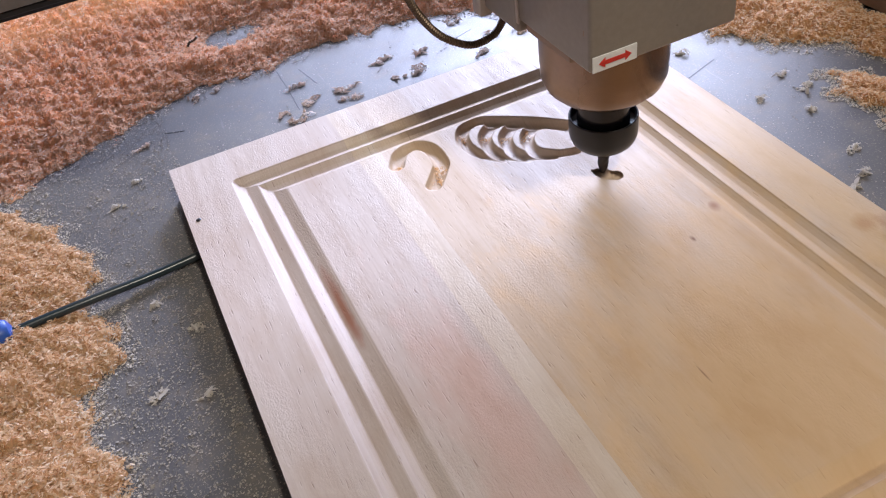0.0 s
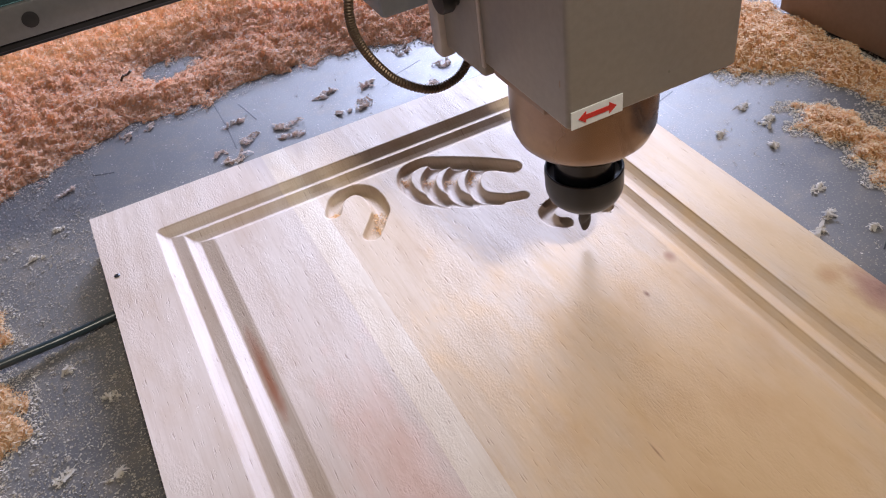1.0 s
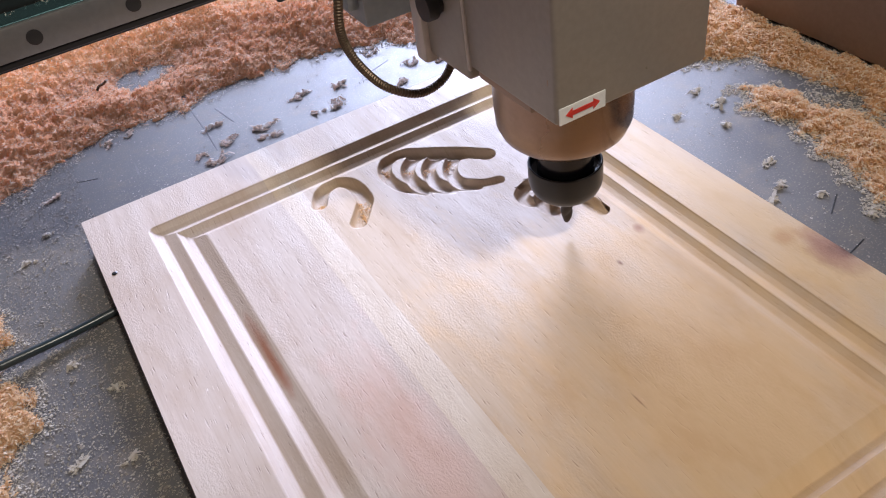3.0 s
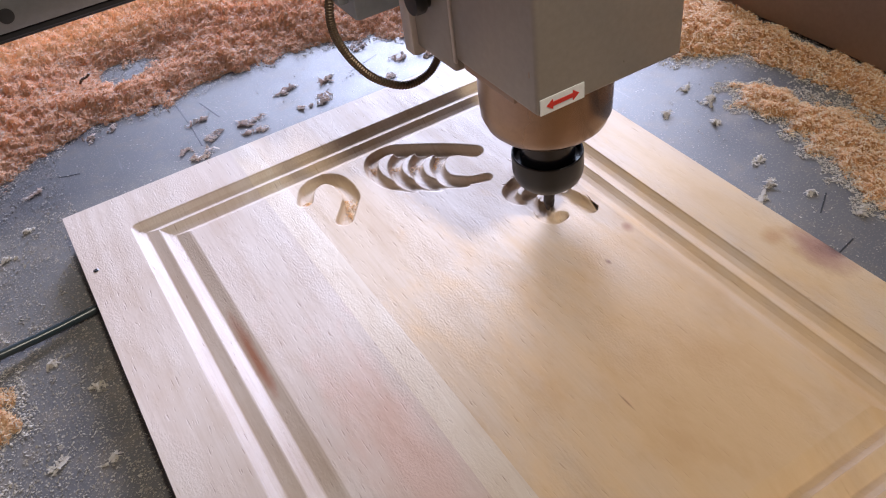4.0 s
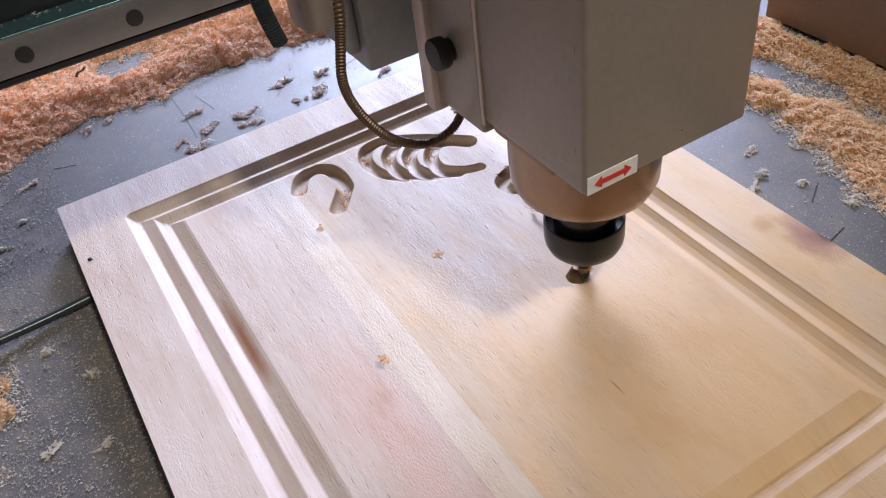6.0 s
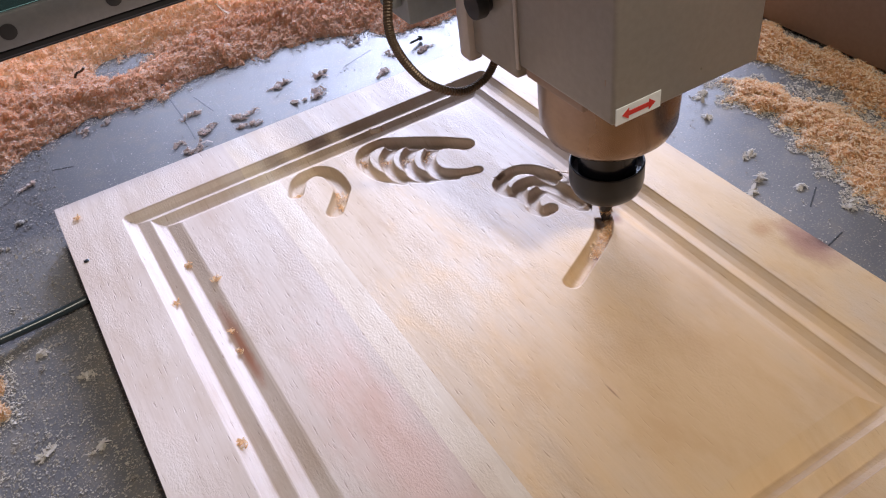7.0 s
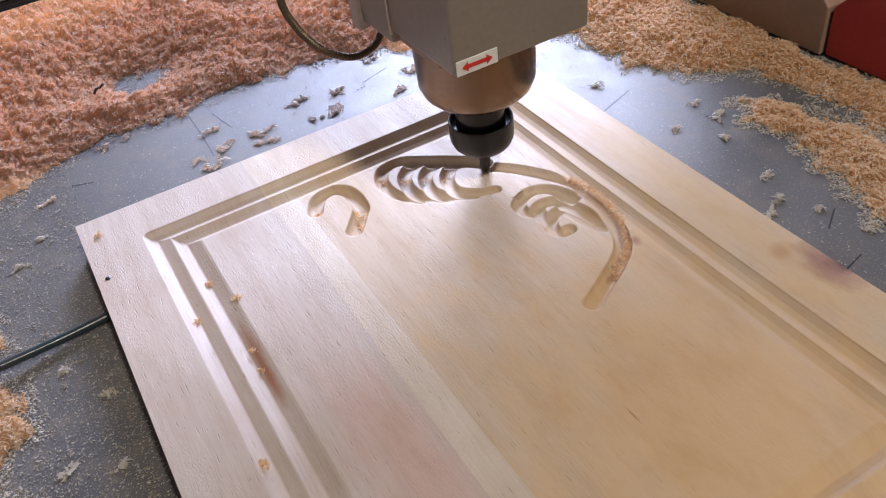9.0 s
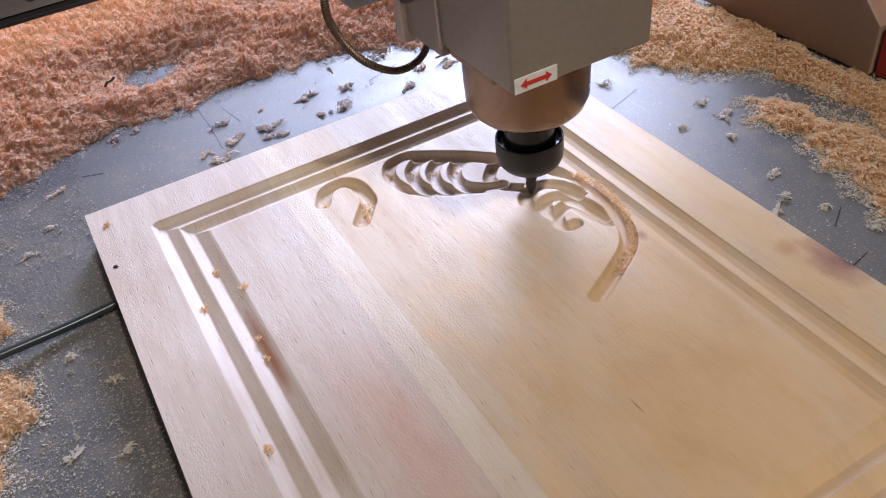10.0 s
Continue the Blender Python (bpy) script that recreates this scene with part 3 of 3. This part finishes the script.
# ---- the gantry ----
def gantry():
    g = thing("gantry", "dark cross beam with a ground steel guide rail", "gantry", at=(0, -0.1985, 0))
    part("beam", box((-0.599, 0.182, 0.190), (0.659, 0.199, 0.50), 0.004, 2), BEAM, g, "black painted cross beam")
    rail = part("guide_rail", box((-0.58, 0.158, 0.206), (0.65, 0.1815, 0.2265), 0.0016, 2), RAIL, g, "ground steel guide rail with bolt holes", True)
    part("rail_face", box((-0.58, 0.1605, 0.2266), (0.65, 0.1800, 0.2272), 0.0002, 1), RAIL_TOP, rail, "shiny running face of the rail, teal with painted sky reflection")
    rr = np.random.RandomState(9)
    v, f = flakes(np.column_stack([rr.rand(500) * 1.1 - 0.5, 0.172 + rr.rand(500) * 0.0095]), np.full(500, 0.2275), 0.0018, 10, 0.3, 0.1)
    tagged(raw("dust", v.tolist(), f.tolist(), SHAVE_PALE, rail, "sawdust specks on the rail"), kind="stuff")
    part("rail_lip", box((-0.58, 0.1595, 0.2015), (0.65, 0.1805, 0.2058), 0.0008, 1), BEAM, rail, "dark strip under the rail")
    # Flat black discs give the shade of the bolt holes; nothing is bored.
    for i in range(-9, 11):
        bm = lathe([(0.0047, 0), (0.0047, 0.0006), (0.0030, 0.0008)], 24)
        hole = part("bolt_hole_disc", bm, RUBBER, rail, "black disc for the shade inside a bolt hole")
        hole.matrix_local = pose(0.030 + 0.06 * i, 0.1581, 0.2163, 90, 0, 0)
    outline = [(-0.013, 0.003), (-0.013, 0.050), (0.10, 0.163), (0.10, 0.52), (0.20, 0.52), (0.20, 0.003)]
    for x in (-0.63, 0.66):
        bm = bmesh.new()
        a = [bm.verts.new((x, y, z)) for y, z in outline]
        b = [bm.verts.new((x + 0.03, y, z)) for y, z in outline]
        bm.faces.new(a[::-1])
        bm.faces.new(b)
        for i in range(6):
            j = (i + 1) % 6
            bm.faces.new((a[i], a[j], b[j], b[i]))
        bmesh.ops.recalc_face_normals(bm, faces=bm.faces[:])
        bmesh.ops.bevel(bm, geom=bm.edges[:], offset=0.0012, segments=2, affect="EDGES", profile=0.5)
        plate = part("side_plate", bm, PLATE, g, "warm grey gantry side plate with a cut corner")
        side = 1 if x > 0 else -1
        bm = bmesh.new()
        o = [(-0.45, 0.003), (-0.0155, 0.003), (-0.0155, 0.050), (-0.042, 0.080), (-0.45, 0.080)]
        a = [bm.verts.new((x + 0.015 - side * 0.011, y, z)) for y, z in o]
        b = [bm.verts.new((x + 0.015 + side * 0.25, y, z)) for y, z in o]
        bm.faces.new(a)
        bm.faces.new(b[::-1])
        for i in range(5):
            j = (i + 1) % 5
            bm.faces.new((a[j], a[i], b[i], b[j]))
        bmesh.ops.recalc_face_normals(bm, faces=bm.faces[:])
        bmesh.ops.bevel(bm, geom=bm.edges[:], offset=0.002, segments=2, affect="EDGES", profile=0.5)
        part("foot", bm, RED, plate, "red painted guard in front of the side plate")
    part("top_rail", box((-0.58, 0.158, 0.42), (0.65, 0.1815, 0.4405), 0.0016, 2), RAIL, g, "second ground steel guide rail", True)
    return g


GANTRY = gantry()


# ---- sawdust ----
def inside_distance(poly, P):
    """Signed distance into a polygon, positive inside."""
    a = np.array(poly, dtype=float)
    b = np.roll(a, -1, 0)
    best = np.full(len(P), 1e9)
    odd = np.zeros(len(P), dtype=bool)
    for p, q in zip(a, b):
        e = q - p
        u = np.clip(((P - p) @ e) / (e @ e), 0, 1)
        best = np.minimum(best, np.hypot(*(P - p - u[:, None] * e).T))
        cross = (p[1] > P[:, 1]) != (q[1] > P[:, 1])
        xx = p[0] + (P[:, 1] - p[1]) * e[0] / (e[1] if e[1] else 1e-9)
        odd ^= cross & (P[:, 0] < xx)
    return np.where(odd, best, -best)


def wobble(P, scale, seed):
    """Smooth noise from a few turned waves, about -1 to 1."""
    r = np.random.RandomState(seed)
    out = np.zeros(len(P))
    for k in range(14):
        a, f, ph = r.rand() * 6.283, scale * (0.5 + 1.6 * r.rand()), r.rand() * 6.283
        out += np.sin(f * (P[:, 0] * math.cos(a) + P[:, 1] * math.sin(a)) + ph)
    return out / 3.7


HOLES = [(0.116, 0.266, 0.020), (0.335, 0.36, 0.008)]


def pile_height(poly, P, top, slope, seed):
    d = inside_distance(poly, P)
    for x, y, r in HOLES:
        d = np.minimum(d, np.hypot((P[:, 0] - x) * 0.8, P[:, 1] - y) - r)
    d = d + 0.006 * wobble(P, 120, seed) + 0.0035 * wobble(P, 420, seed + 1)
    u = np.clip(d / slope, 0, 1)
    h = top * u * (2 - u)
    lumps = 0.26 * wobble(P, 60, seed + 2) + 0.24 * wobble(P, 230, seed + 3) + 0.26 * wobble(P, 560, seed + 4) + 0.12 * wobble(P, 1000, seed + 5)
    return np.where(d > 0, h * np.clip(1 + lumps * 0.5, 0.15, 2.2) + 0.0006, -0.003), d


def sawdust_pile(name, label, poly, bounds, top, slope, mat, count, size, seed, step=0.0021):
    pile = thing(name, label, "sawdust")
    xs, ys = np.arange(bounds[0], bounds[1], step), np.arange(bounds[2], bounds[3], step)
    X, Y = np.meshgrid(xs, ys)
    P = np.stack([X.ravel(), Y.ravel()], 1)
    h, d = pile_height(poly, P, top, slope, seed)
    n, m = X.shape
    idx = np.arange(n * m).reshape(n, m)
    f = np.stack([idx[:-1, :-1], idx[:-1, 1:], idx[1:, 1:], idx[1:, :-1]], -1).reshape(-1, 4)
    f = f[(d[f] > -step).any(1)]
    used = np.unique(f)
    remap = np.zeros(n * m, dtype=int)
    remap[used] = np.arange(len(used))
    jag = np.random.RandomState(seed + 70).normal(0, 0.0005, (n * m, 3))
    v = (np.column_stack([P, h - 0.0010]) + jag * np.where(h > 0.001, 1, 0)[:, None])[used]
    tagged(raw("sawdust_mass", v.tolist(), remap[f].tolist(), mat, pile), kind="stuff")
    r = np.random.RandomState(seed + 50)
    Q = np.stack([bounds[0] + r.rand(count) * (bounds[1] - bounds[0]), bounds[2] + r.rand(count) * (bounds[3] - bounds[2])], 1)
    hq, dq = pile_height(poly, Q, top, slope, seed)
    keep = dq + 0.004 * r.rand(count) > 0.001
    v, f = flakes(Q[keep], np.maximum(hq[keep], 0.0003), size, seed, 0.36, 0.3)
    tagged(raw("sawdust_layer", v.tolist(), f.tolist(), mat, pile), kind="stuff")
    edge = (dq > -0.013) & (dq < 0.006) & (r.rand(count) < 0.75)
    v, f = flakes(Q[edge], np.maximum(hq[edge], 0.0003), 0.0015, seed + 9, 0.4, 0.5, (0.3, 0.4))
    v[:, 2] = np.maximum(v[:, 2], 0.0002)
    tagged(raw("dust_fringe", v.tolist(), f.tolist(), SHAVE_PALE, pile, "pale dust round the heap's edge"), kind="stuff")
    return pile


FAR_PILE = [(-0.55, 0.06), (-0.13, 0.088), (-0.06, 0.124), (-0.03, 0.136), (0.038, 0.173), (0.10, 0.172), (0.165, 0.178), (0.261, 0.182), (0.339, 0.152), (0.415, 0.115), (0.47, 0.105), (0.55, 0.16), (0.60, 0.35), (0.62, 0.92), (-0.55, 0.92)]
BAND_PILE = [(0.49, 0.085), (0.518, 0.03), (0.527, -0.07), (0.56, -0.108), (0.598, -0.135), (0.612, -0.20), (0.602, -0.27), (0.585, -0.60), (0.659, -0.60), (0.659, 0.34), (0.53, 0.30)]
NEAR_PILE = [(0.548, -0.168), (0.573, -0.182), (0.589, -0.25), (0.58, -0.45), (0.57, -0.65), (0.485, -0.65), (0.505, -0.45), (0.512, -0.345), (0.524, -0.29), (0.542, -0.235), (0.538, -0.19)]
LEFT_PILE = [(-0.55, 0.055), (-0.147, 0.066), (-0.111, 0.030), (-0.080, -0.056), (-0.092, -0.090), (-0.074, -0.150), (-0.084, -0.172), (-0.106, -0.201), (-0.088, -0.270), (-0.075, -0.40), (-0.10, -0.60), (-0.55, -0.60)]
sawdust_pile("sawdust_pile", "deep heap of rosy orange wood shavings on the bed", FAR_PILE, (-0.35, 0.64, 0.05, 0.80), 0.017, 0.105, SHAVE_ROSE, 270000, 0.0026, 11)
sawdust_pile("sawdust_pile", "band of tan wood shavings along a plank", BAND_PILE, (0.48, 0.665, -0.62, 0.36), 0.012, 0.06, SHAVE_TAN, 130000, 0.0026, 23)
sawdust_pile("sawdust_pile", "small heap of fine tan sawdust on the grey bed", NEAR_PILE, (0.48, 0.60, -0.66, -0.15), 0.011, 0.05, SHAVE_TAN, 80000, 0.0025, 37)
sawdust_pile("sawdust_pile", "loose heap of tan shavings beside the panel", LEFT_PILE, (-0.36, -0.06, -0.61, 0.08), 0.015, 0.07, SHAVE_BROWN, 130000, 0.0030, 41)


def clump(name, label, at, radius, mat, seed):
    """A flat ragged tuft: splinters and crumbs strewn along a short crooked line."""
    r = np.random.RandomState(seed)
    n = int(90 + 1.1e6 * radius * radius)
    u = np.sort(r.rand(9)) * 2 - 1
    hubs = np.column_stack([u * radius, r.normal(0, 0.32, 9) * radius])
    k = r.randint(0, 9, n)
    q = hubs[k] + r.normal(0, 1, (n, 2)) * (radius * (0.06 + 0.20 * r.rand(9) ** 2))[k][:, None] * np.array([1, 0.6])
    a = r.rand() * 0.9 - 0.2
    q = q @ np.array([[math.cos(a), math.sin(a)], [-math.sin(a), math.cos(a)]])
    z = np.clip(1.1 - np.hypot(*q.T) / radius, 0.05, 1) * radius * 0.09 * r.rand(n) + 0.0003
    v, f = flakes(q, z, 0.0019, seed + 1, 0.35, 0.2, (0.3, 0.4))
    m = max(8, n // 9)
    w, g = flakes(q[:m], z[:m] + 0.0004, 0.0062, seed + 2, 0.25, 0.1, (0.10, 0.22))
    f = np.concatenate([f, g + len(v)])
    v = np.concatenate([v, w])
    v[:, 2] = np.maximum(v[:, 2], 0.0002)
    ob = raw(name, v.tolist(), f.tolist(), mat)
    ob.location = (*at, 0)
    return tagged(ob, label, "sawdust", "loose clumps on the bed")


CLUMPS = [(-0.016, 0.101, 6), (0.07, 0.161, 5), (0.046, 0.16, 6), (0.116, 0.074, 5), (0.127, 0.057, 9), (0.149, 0.08, 8), (0.141, 0.115, 7), (0.184, 0.082, 10), (0.182, 0.062, 8), (0.227, 0.108, 6), (0.237, 0.113, 5), (0.275, 0.102, 8), (0.245, 0.072, 12), (0.323, 0.058, 7), (0.329, 0.142, 9), (0.351, 0.087, 8), (0.380, 0.075, 7)]
PALE_CLUMPS = [(0.472, -0.059, 4), (0.52, -0.141, 6), (0.519, -0.168, 9), (0.501, -0.197, 4), (0.485, -0.255, 8), (0.469, -0.281, 7), (0.455, -0.29, 6), (0.487, -0.307, 5), (0.497, -0.343, 7), (0.477, -0.161, 5), (-0.058, -0.21, 7), (-0.03, -0.227, 5), (-0.04, -0.12, 6), (-0.022, -0.16, 7), (-0.05, 0.02, 6), (-0.03, 0.05, 5)]
for i, (x, y, r) in enumerate(CLUMPS):
    clump("sawdust_clump", "dusty brown clump of shavings on the grey bed", (x, y), r * 0.0013, SHAVE_GREY, 100 + i)
for i, (x, y, r) in enumerate(PALE_CLUMPS):
    clump("sawdust_clump", "pale clump of fine sawdust on the grey bed", (x, y), r * 0.0009, SHAVE_PALE, 200 + i)


def specks():
    r = np.random.RandomState(77)
    n = 34000
    near = np.column_stack([-0.20 + 0.21 * r.rand(n) ** 0.9, -0.45 + 0.60 * r.rand(n)])
    far = np.column_stack([r.rand(1000) * 0.45 - 0.02, r.rand(1000) * 0.18 + 0.005])
    east = np.column_stack([0.425 + r.rand(1800) * 0.2, -0.55 + r.rand(1800) * 0.6])
    P = np.concatenate([near, far, east])
    P = P[(P[:, 0] < -0.004) | (P[:, 0] > W + 0.004) | (P[:, 1] > 0.004)]
    v, f = flakes(P, np.full(len(P), 0.0002), 0.0011, 78, 0.4, 0.25, (0.35, 0.5))
    core = np.column_stack([-0.20 + 0.19 * r.rand(170), -0.45 + 0.60 * r.rand(170)])
    Q = np.repeat(core, 9, axis=0) + r.randn(170 * 9, 2) * 0.0022
    Q = Q[Q[:, 0] < -0.005]
    v2, f2 = flakes(Q, 0.0003 + 0.0012 * r.rand(len(Q)), 0.0018, 79, 0.5, 0.3, (0.35, 0.5))
    f = np.concatenate([f, f2 + len(v)])
    v = np.concatenate([v, v2])
    v[:, 2] = np.maximum(v[:, 2], 0.0002)
    tagged(raw("sawdust_specks", v.tolist(), f.tolist(), DUST), "fine specks of sawdust scattered over the bed", "sawdust", kind="stuff")


specks()


# ---- the cable ----
cable = thing("power_cable", "dark cable with a blue plug lying on the bed", "cable")
part("sheath", tube([(0.04, -0.085, 0.0045), (-0.002, -0.089, 0.0045), (-0.04, -0.094, 0.006), (-0.09, -0.100, 0.010), (-0.145, -0.106, 0.013)], 0.0034, 60, 12), CABLE, cable, "", True)
bm = lathe([(0.005, 0), (0.0095, 0.002), (0.0115, 0.006), (0.0115, 0.022), (0.0095, 0.024), (0.0095, 0.05)], 24)
plug = part("plug", bm, BLUE, cable, "blue plastic plug", True)
plug.matrix_local = look((-0.140, -0.1055, 0.0135), (-0.05, -0.095, 0.009))


def fibres(name, label, at, spread, count, size, mat, seed, long=0.16):
    """A tuft of torn wood fibres."""
    r = np.random.RandomState(seed)
    q = r.normal(0, 0.5, (count, 2)) * np.array(spread)
    v, f = flakes(q, r.rand(count) * min(spread) * 0.35, size, seed + 1, 1.0, 0.2)
    ob = raw(name, v.tolist(), f.tolist(), mat)
    ob.location = at
    return tagged(ob, label, "wood fibres", "torn fibres on the panel")


for i, (x, y, w, l) in enumerate([(0.191, -0.127, 0.005, 0.006), (0.186, -0.138, 0.005, 0.006), (0.166, -0.106, 0.003, 0.004), (0.240, -0.110, 0.006, 0.004), (0.253, -0.118, 0.006, 0.004), (0.267, -0.126, 0.006, 0.005), (0.226, -0.100, 0.004, 0.006), (0.270, -0.121, 0.004, 0.003)]):
    fibres("fibre_tuft", "fuzzy torn fibres inside a carved groove", (x, y, T - 0.0052), (w, l), 48, 0.0024, FIBRE, 300 + i)
pin = part("pin", lathe([(0.0012, 0), (0.0026, 0.001), (0.0026, 0.003), (0.0015, 0.0035), (0.0013, 0.016), (0.0006, 0.018)], 14), BLACK_STEEL, None, "", True)
pin.matrix_world = pose(0.386, 0.093, 0.0035, 84, 0, -70)
tagged(pin, "small black screw lying among sawdust", "screw")
splinter = part("wood_splinter", tube([(-0.006, 0, 0), (-0.002, 0.001, 0.003), (0.003, 0, 0.0035), (0.006, -0.003, 0.007)], 0.0013, 14, 7, 0.2, 2), CONDUIT, None)
splinter.matrix_world = pose(0.068, 0.232, 0.022, 0, 0, 20)
tagged(splinter, "dark brown curled splinter lying on the shavings", "splinter")

# fibres that ride round the cutter until they are left behind, and crumbs that are thrown off
DROPS = []
fuzz_line = smooth_line([(0.299, -0.2975), (0.314, -0.2885), (0.326, -0.278), (0.334, -0.267), (0.340, -0.254), (0.3445, -0.238), (0.3462, -0.222), (0.3455, -0.207), (0.342, -0.193)], 26)
for i, (x, y) in enumerate(fuzz_line.tolist()):
    t = 6.45 + 1.6 * i / 25
    DROPS.append((fibres("fibre_tuft", "orange fuzz of torn fibres along the carved stem", (x, y, T), (0.0036, 0.0044), 62, 0.0021, FIBRE, 400 + i), (x, y, T - 0.0026), t))
CRUMBS = []
for i, (x, y, z, t) in enumerate([(0.013, -0.025, T + 0.0005, 6.1), (0.050, -0.161, T - 0.005, 6.3), (0.069, -0.128, T - 0.005, 6.25), (0.072, -0.230, T - 0.005, 6.4), (0.073, -0.211, T - 0.004, 6.5), (0.080, -0.161, T + 0.0003, 6.2), (0.047, -0.30, T - 0.002, 6.0)]):
    CRUMBS.append((fibres("wood_crumb", "small orange crumb of wood thrown on the panel", (x, y, z), (0.0028, 0.0032), 60, 0.0022, FIBRE, 500 + i), (x, y, z), t))


# ---- chips: wood that the cutter lifts out and throws on the heaps ----
def chips():
    step = 0.0009
    xs, ys = np.arange(0.255, 0.352, step), np.arange(-0.322, -0.13, step)
    X, Y = np.meshgrid(xs, ys)
    depth, when = carve(X, Y)
    mould = mould_depth(X, Y)
    cut = depth > mould + 0.00015
    late = cut & (when > 0) & (when < 20)
    tv = np.where(late, when, 99.0)
    for _ in range(2):
        g = np.pad(tv, 1, constant_values=99.0)
        near = np.min([g[a:a + tv.shape[0], b:b + tv.shape[1]] for a in range(3) for b in range(3)], 0)
        tv = np.where(cut, tv, near)
    cell = (tv[:-1, :-1] < 50) & (tv[1:, :-1] < 50) & (tv[:-1, 1:] < 50) & (tv[1:, 1:] < 50)
    tcell = np.min([tv[:-1, :-1], tv[1:, :-1], tv[:-1, 1:], tv[1:, 1:]], 0)
    bins = np.where(cell, (tcell / 0.05).astype(int), -1)
    r = random.Random(5)
    out = []
    spots = [(0.40, 0.44), (0.20, 0.46), (0.05, 0.44), (0.62, 0.22), (0.30, 0.55), (0.615, 0.25)]
    for b in sorted(set(bins.ravel().tolist()) - {-1}):
        ii, jj = np.nonzero(bins == b)
        ids, verts, faces = {}, [], []
        def vid(i, j, low):
            if (i, j, low) not in ids:
                ids[(i, j, low)] = len(verts)
                verts.append((xs[j], ys[i], T + 0.00002 - 0.0007 * low - mould[i, j] + (0.00012 if mould[i, j] > 0 else 0)))
            return ids[(i, j, low)]
        cells = set(zip(ii.tolist(), jj.tolist()))
        for i, j in cells:
            q = ((i, j), (i, j + 1), (i + 1, j + 1), (i + 1, j))
            faces.append(tuple(vid(a, c, 0) for a, c in q))
            faces.append(tuple(vid(a, c, 1) for a, c in q)[::-1])
            for k, (di, dj) in enumerate(((-1, 0), (0, 1), (1, 0), (0, -1))):
                if (i + di, j + dj) not in cells:
                    (a, c), (e, f) = q[k], q[(k + 1) % 4]
                    faces.append((vid(a, c, 0), vid(a, c, 1), vid(e, f, 1), vid(e, f, 0)))
        v = np.array(verts)
        mid = v.mean(0)
        mat = WOOD_HONEY
        ob = raw("wood_chip", (v - mid).tolist(), faces, mat, uv=v[:, :2])
        ob.location = mid
        tagged(ob, "thin pale chip of wood cut from the panel", "wood chip", "chips from the cutter")
        sx, sy = r.choice(spots)
        wide = 0.09 if sy > 0.3 else 0.018
        land = (sx + r.uniform(-wide, wide), sy + r.uniform(-0.09, 0.09), 0.015 if sy > 0.3 else 0.008)
        out.append((ob, mid, max(0.02, b * 0.05), land, [r.uniform(-70, 70) for _ in range(3)]))
    return out


CHIPS = chips()


# ---- everything that moves ----
TOOL = [
    (0.0, 0.295, -0.1985, 0), (0.25, 0.309, -0.196, 0), (0.5, 0.323, -0.2125, 0), (0.62, 0.328, -0.214, 0), (0.8, 0.316, -0.226, 0.012),
    (1.0, 0.299, -0.2325, 0.012), (1.2, 0.298, -0.231, 0.012), (1.5, 0.299, -0.2315, 0), (1.75, 0.298, -0.221, 0), (2.0, 0.301, -0.2135, 0), (2.25, 0.316, -0.217, 0),
    (2.5, 0.325, -0.2365, 0), (2.7, 0.325, -0.246, 0), (2.82, 0.312, -0.248, 0.012), (3.0, 0.294, -0.2485, 0.012), (3.2, 0.303, -0.244, 0.002), (3.5, 0.298, -0.240, 0),
    (3.8, 0.299, -0.229, 0), (4.15, 0.314, -0.225, 0), (4.5, 0.321, -0.2545, 0), (4.7, 0.311, -0.262, 0.012), (5.0, 0.282, -0.2835, 0.012),
    (5.5, 0.269, -0.3175, 0.012), (5.75, 0.270, -0.313, 0.003), (6.0, 0.278, -0.309, 0), (6.35, 0.297, -0.298, 0), (6.7, 0.315, -0.286, 0), (7.0, 0.329, -0.2715, 0),
    (7.5, 0.339, -0.2325, 0), (8.0, 0.329, -0.1915, 0), (8.5, 0.303, -0.1605, 0), (9.0, 0.297, -0.1415, 0), (9.5, 0.282, -0.1615, 0), (10.0, 0.303, -0.1875, 0),
]


def motions():
    walk(HEAD, [(t, pose(x, y, T + z)) for t, x, y, z in TOOL])
    walk(GANTRY, [(t, pose(0, y, 0)) for t, x, y, z in TOOL])
    for ob, place, t in DROPS:
        walk(ob, [(s, pose(x, y, T + z + (0.034 if s < 5.9 else 0.006))) for s, x, y, z in TOOL if s < t - 0.1] + [(t, pose(*place)), (10.0, pose(*place))])
    for ob, place, t in CRUMBS:
        ride = [(s, pose(x, y, T + z + 0.034)) for s, x, y, z in TOOL if s < t - 0.2]
        walk(ob, ride + [(t + 0.2, pose(*place)), (10.0, pose(*place))])
    for ob, mid, t, land, turn in CHIPS:
        a, b = Vector(mid), Vector(land)
        up = a.lerp(b, 0.4) + Vector((0, 0, 0.02))
        rest = Matrix.Translation(a)
        rows = [(0.0, rest)]
        if t > 0.05:
            rows.append((t, rest))
        if t < 9.6:
            rows += [(t + 0.14, pose(*up, turn[0], turn[1], turn[2])), (t + 0.34, pose(*b, turn[0] * 0.8, turn[1] * 0.8, turn[2])), (10.0, pose(*b, turn[0] * 0.8, turn[1] * 0.8, turn[2]))]
        else:
            rows.append((10.0, rest if t > 9.9 else pose(*up, turn[0], turn[1], turn[2])))
        walk(ob, rows)


motions()
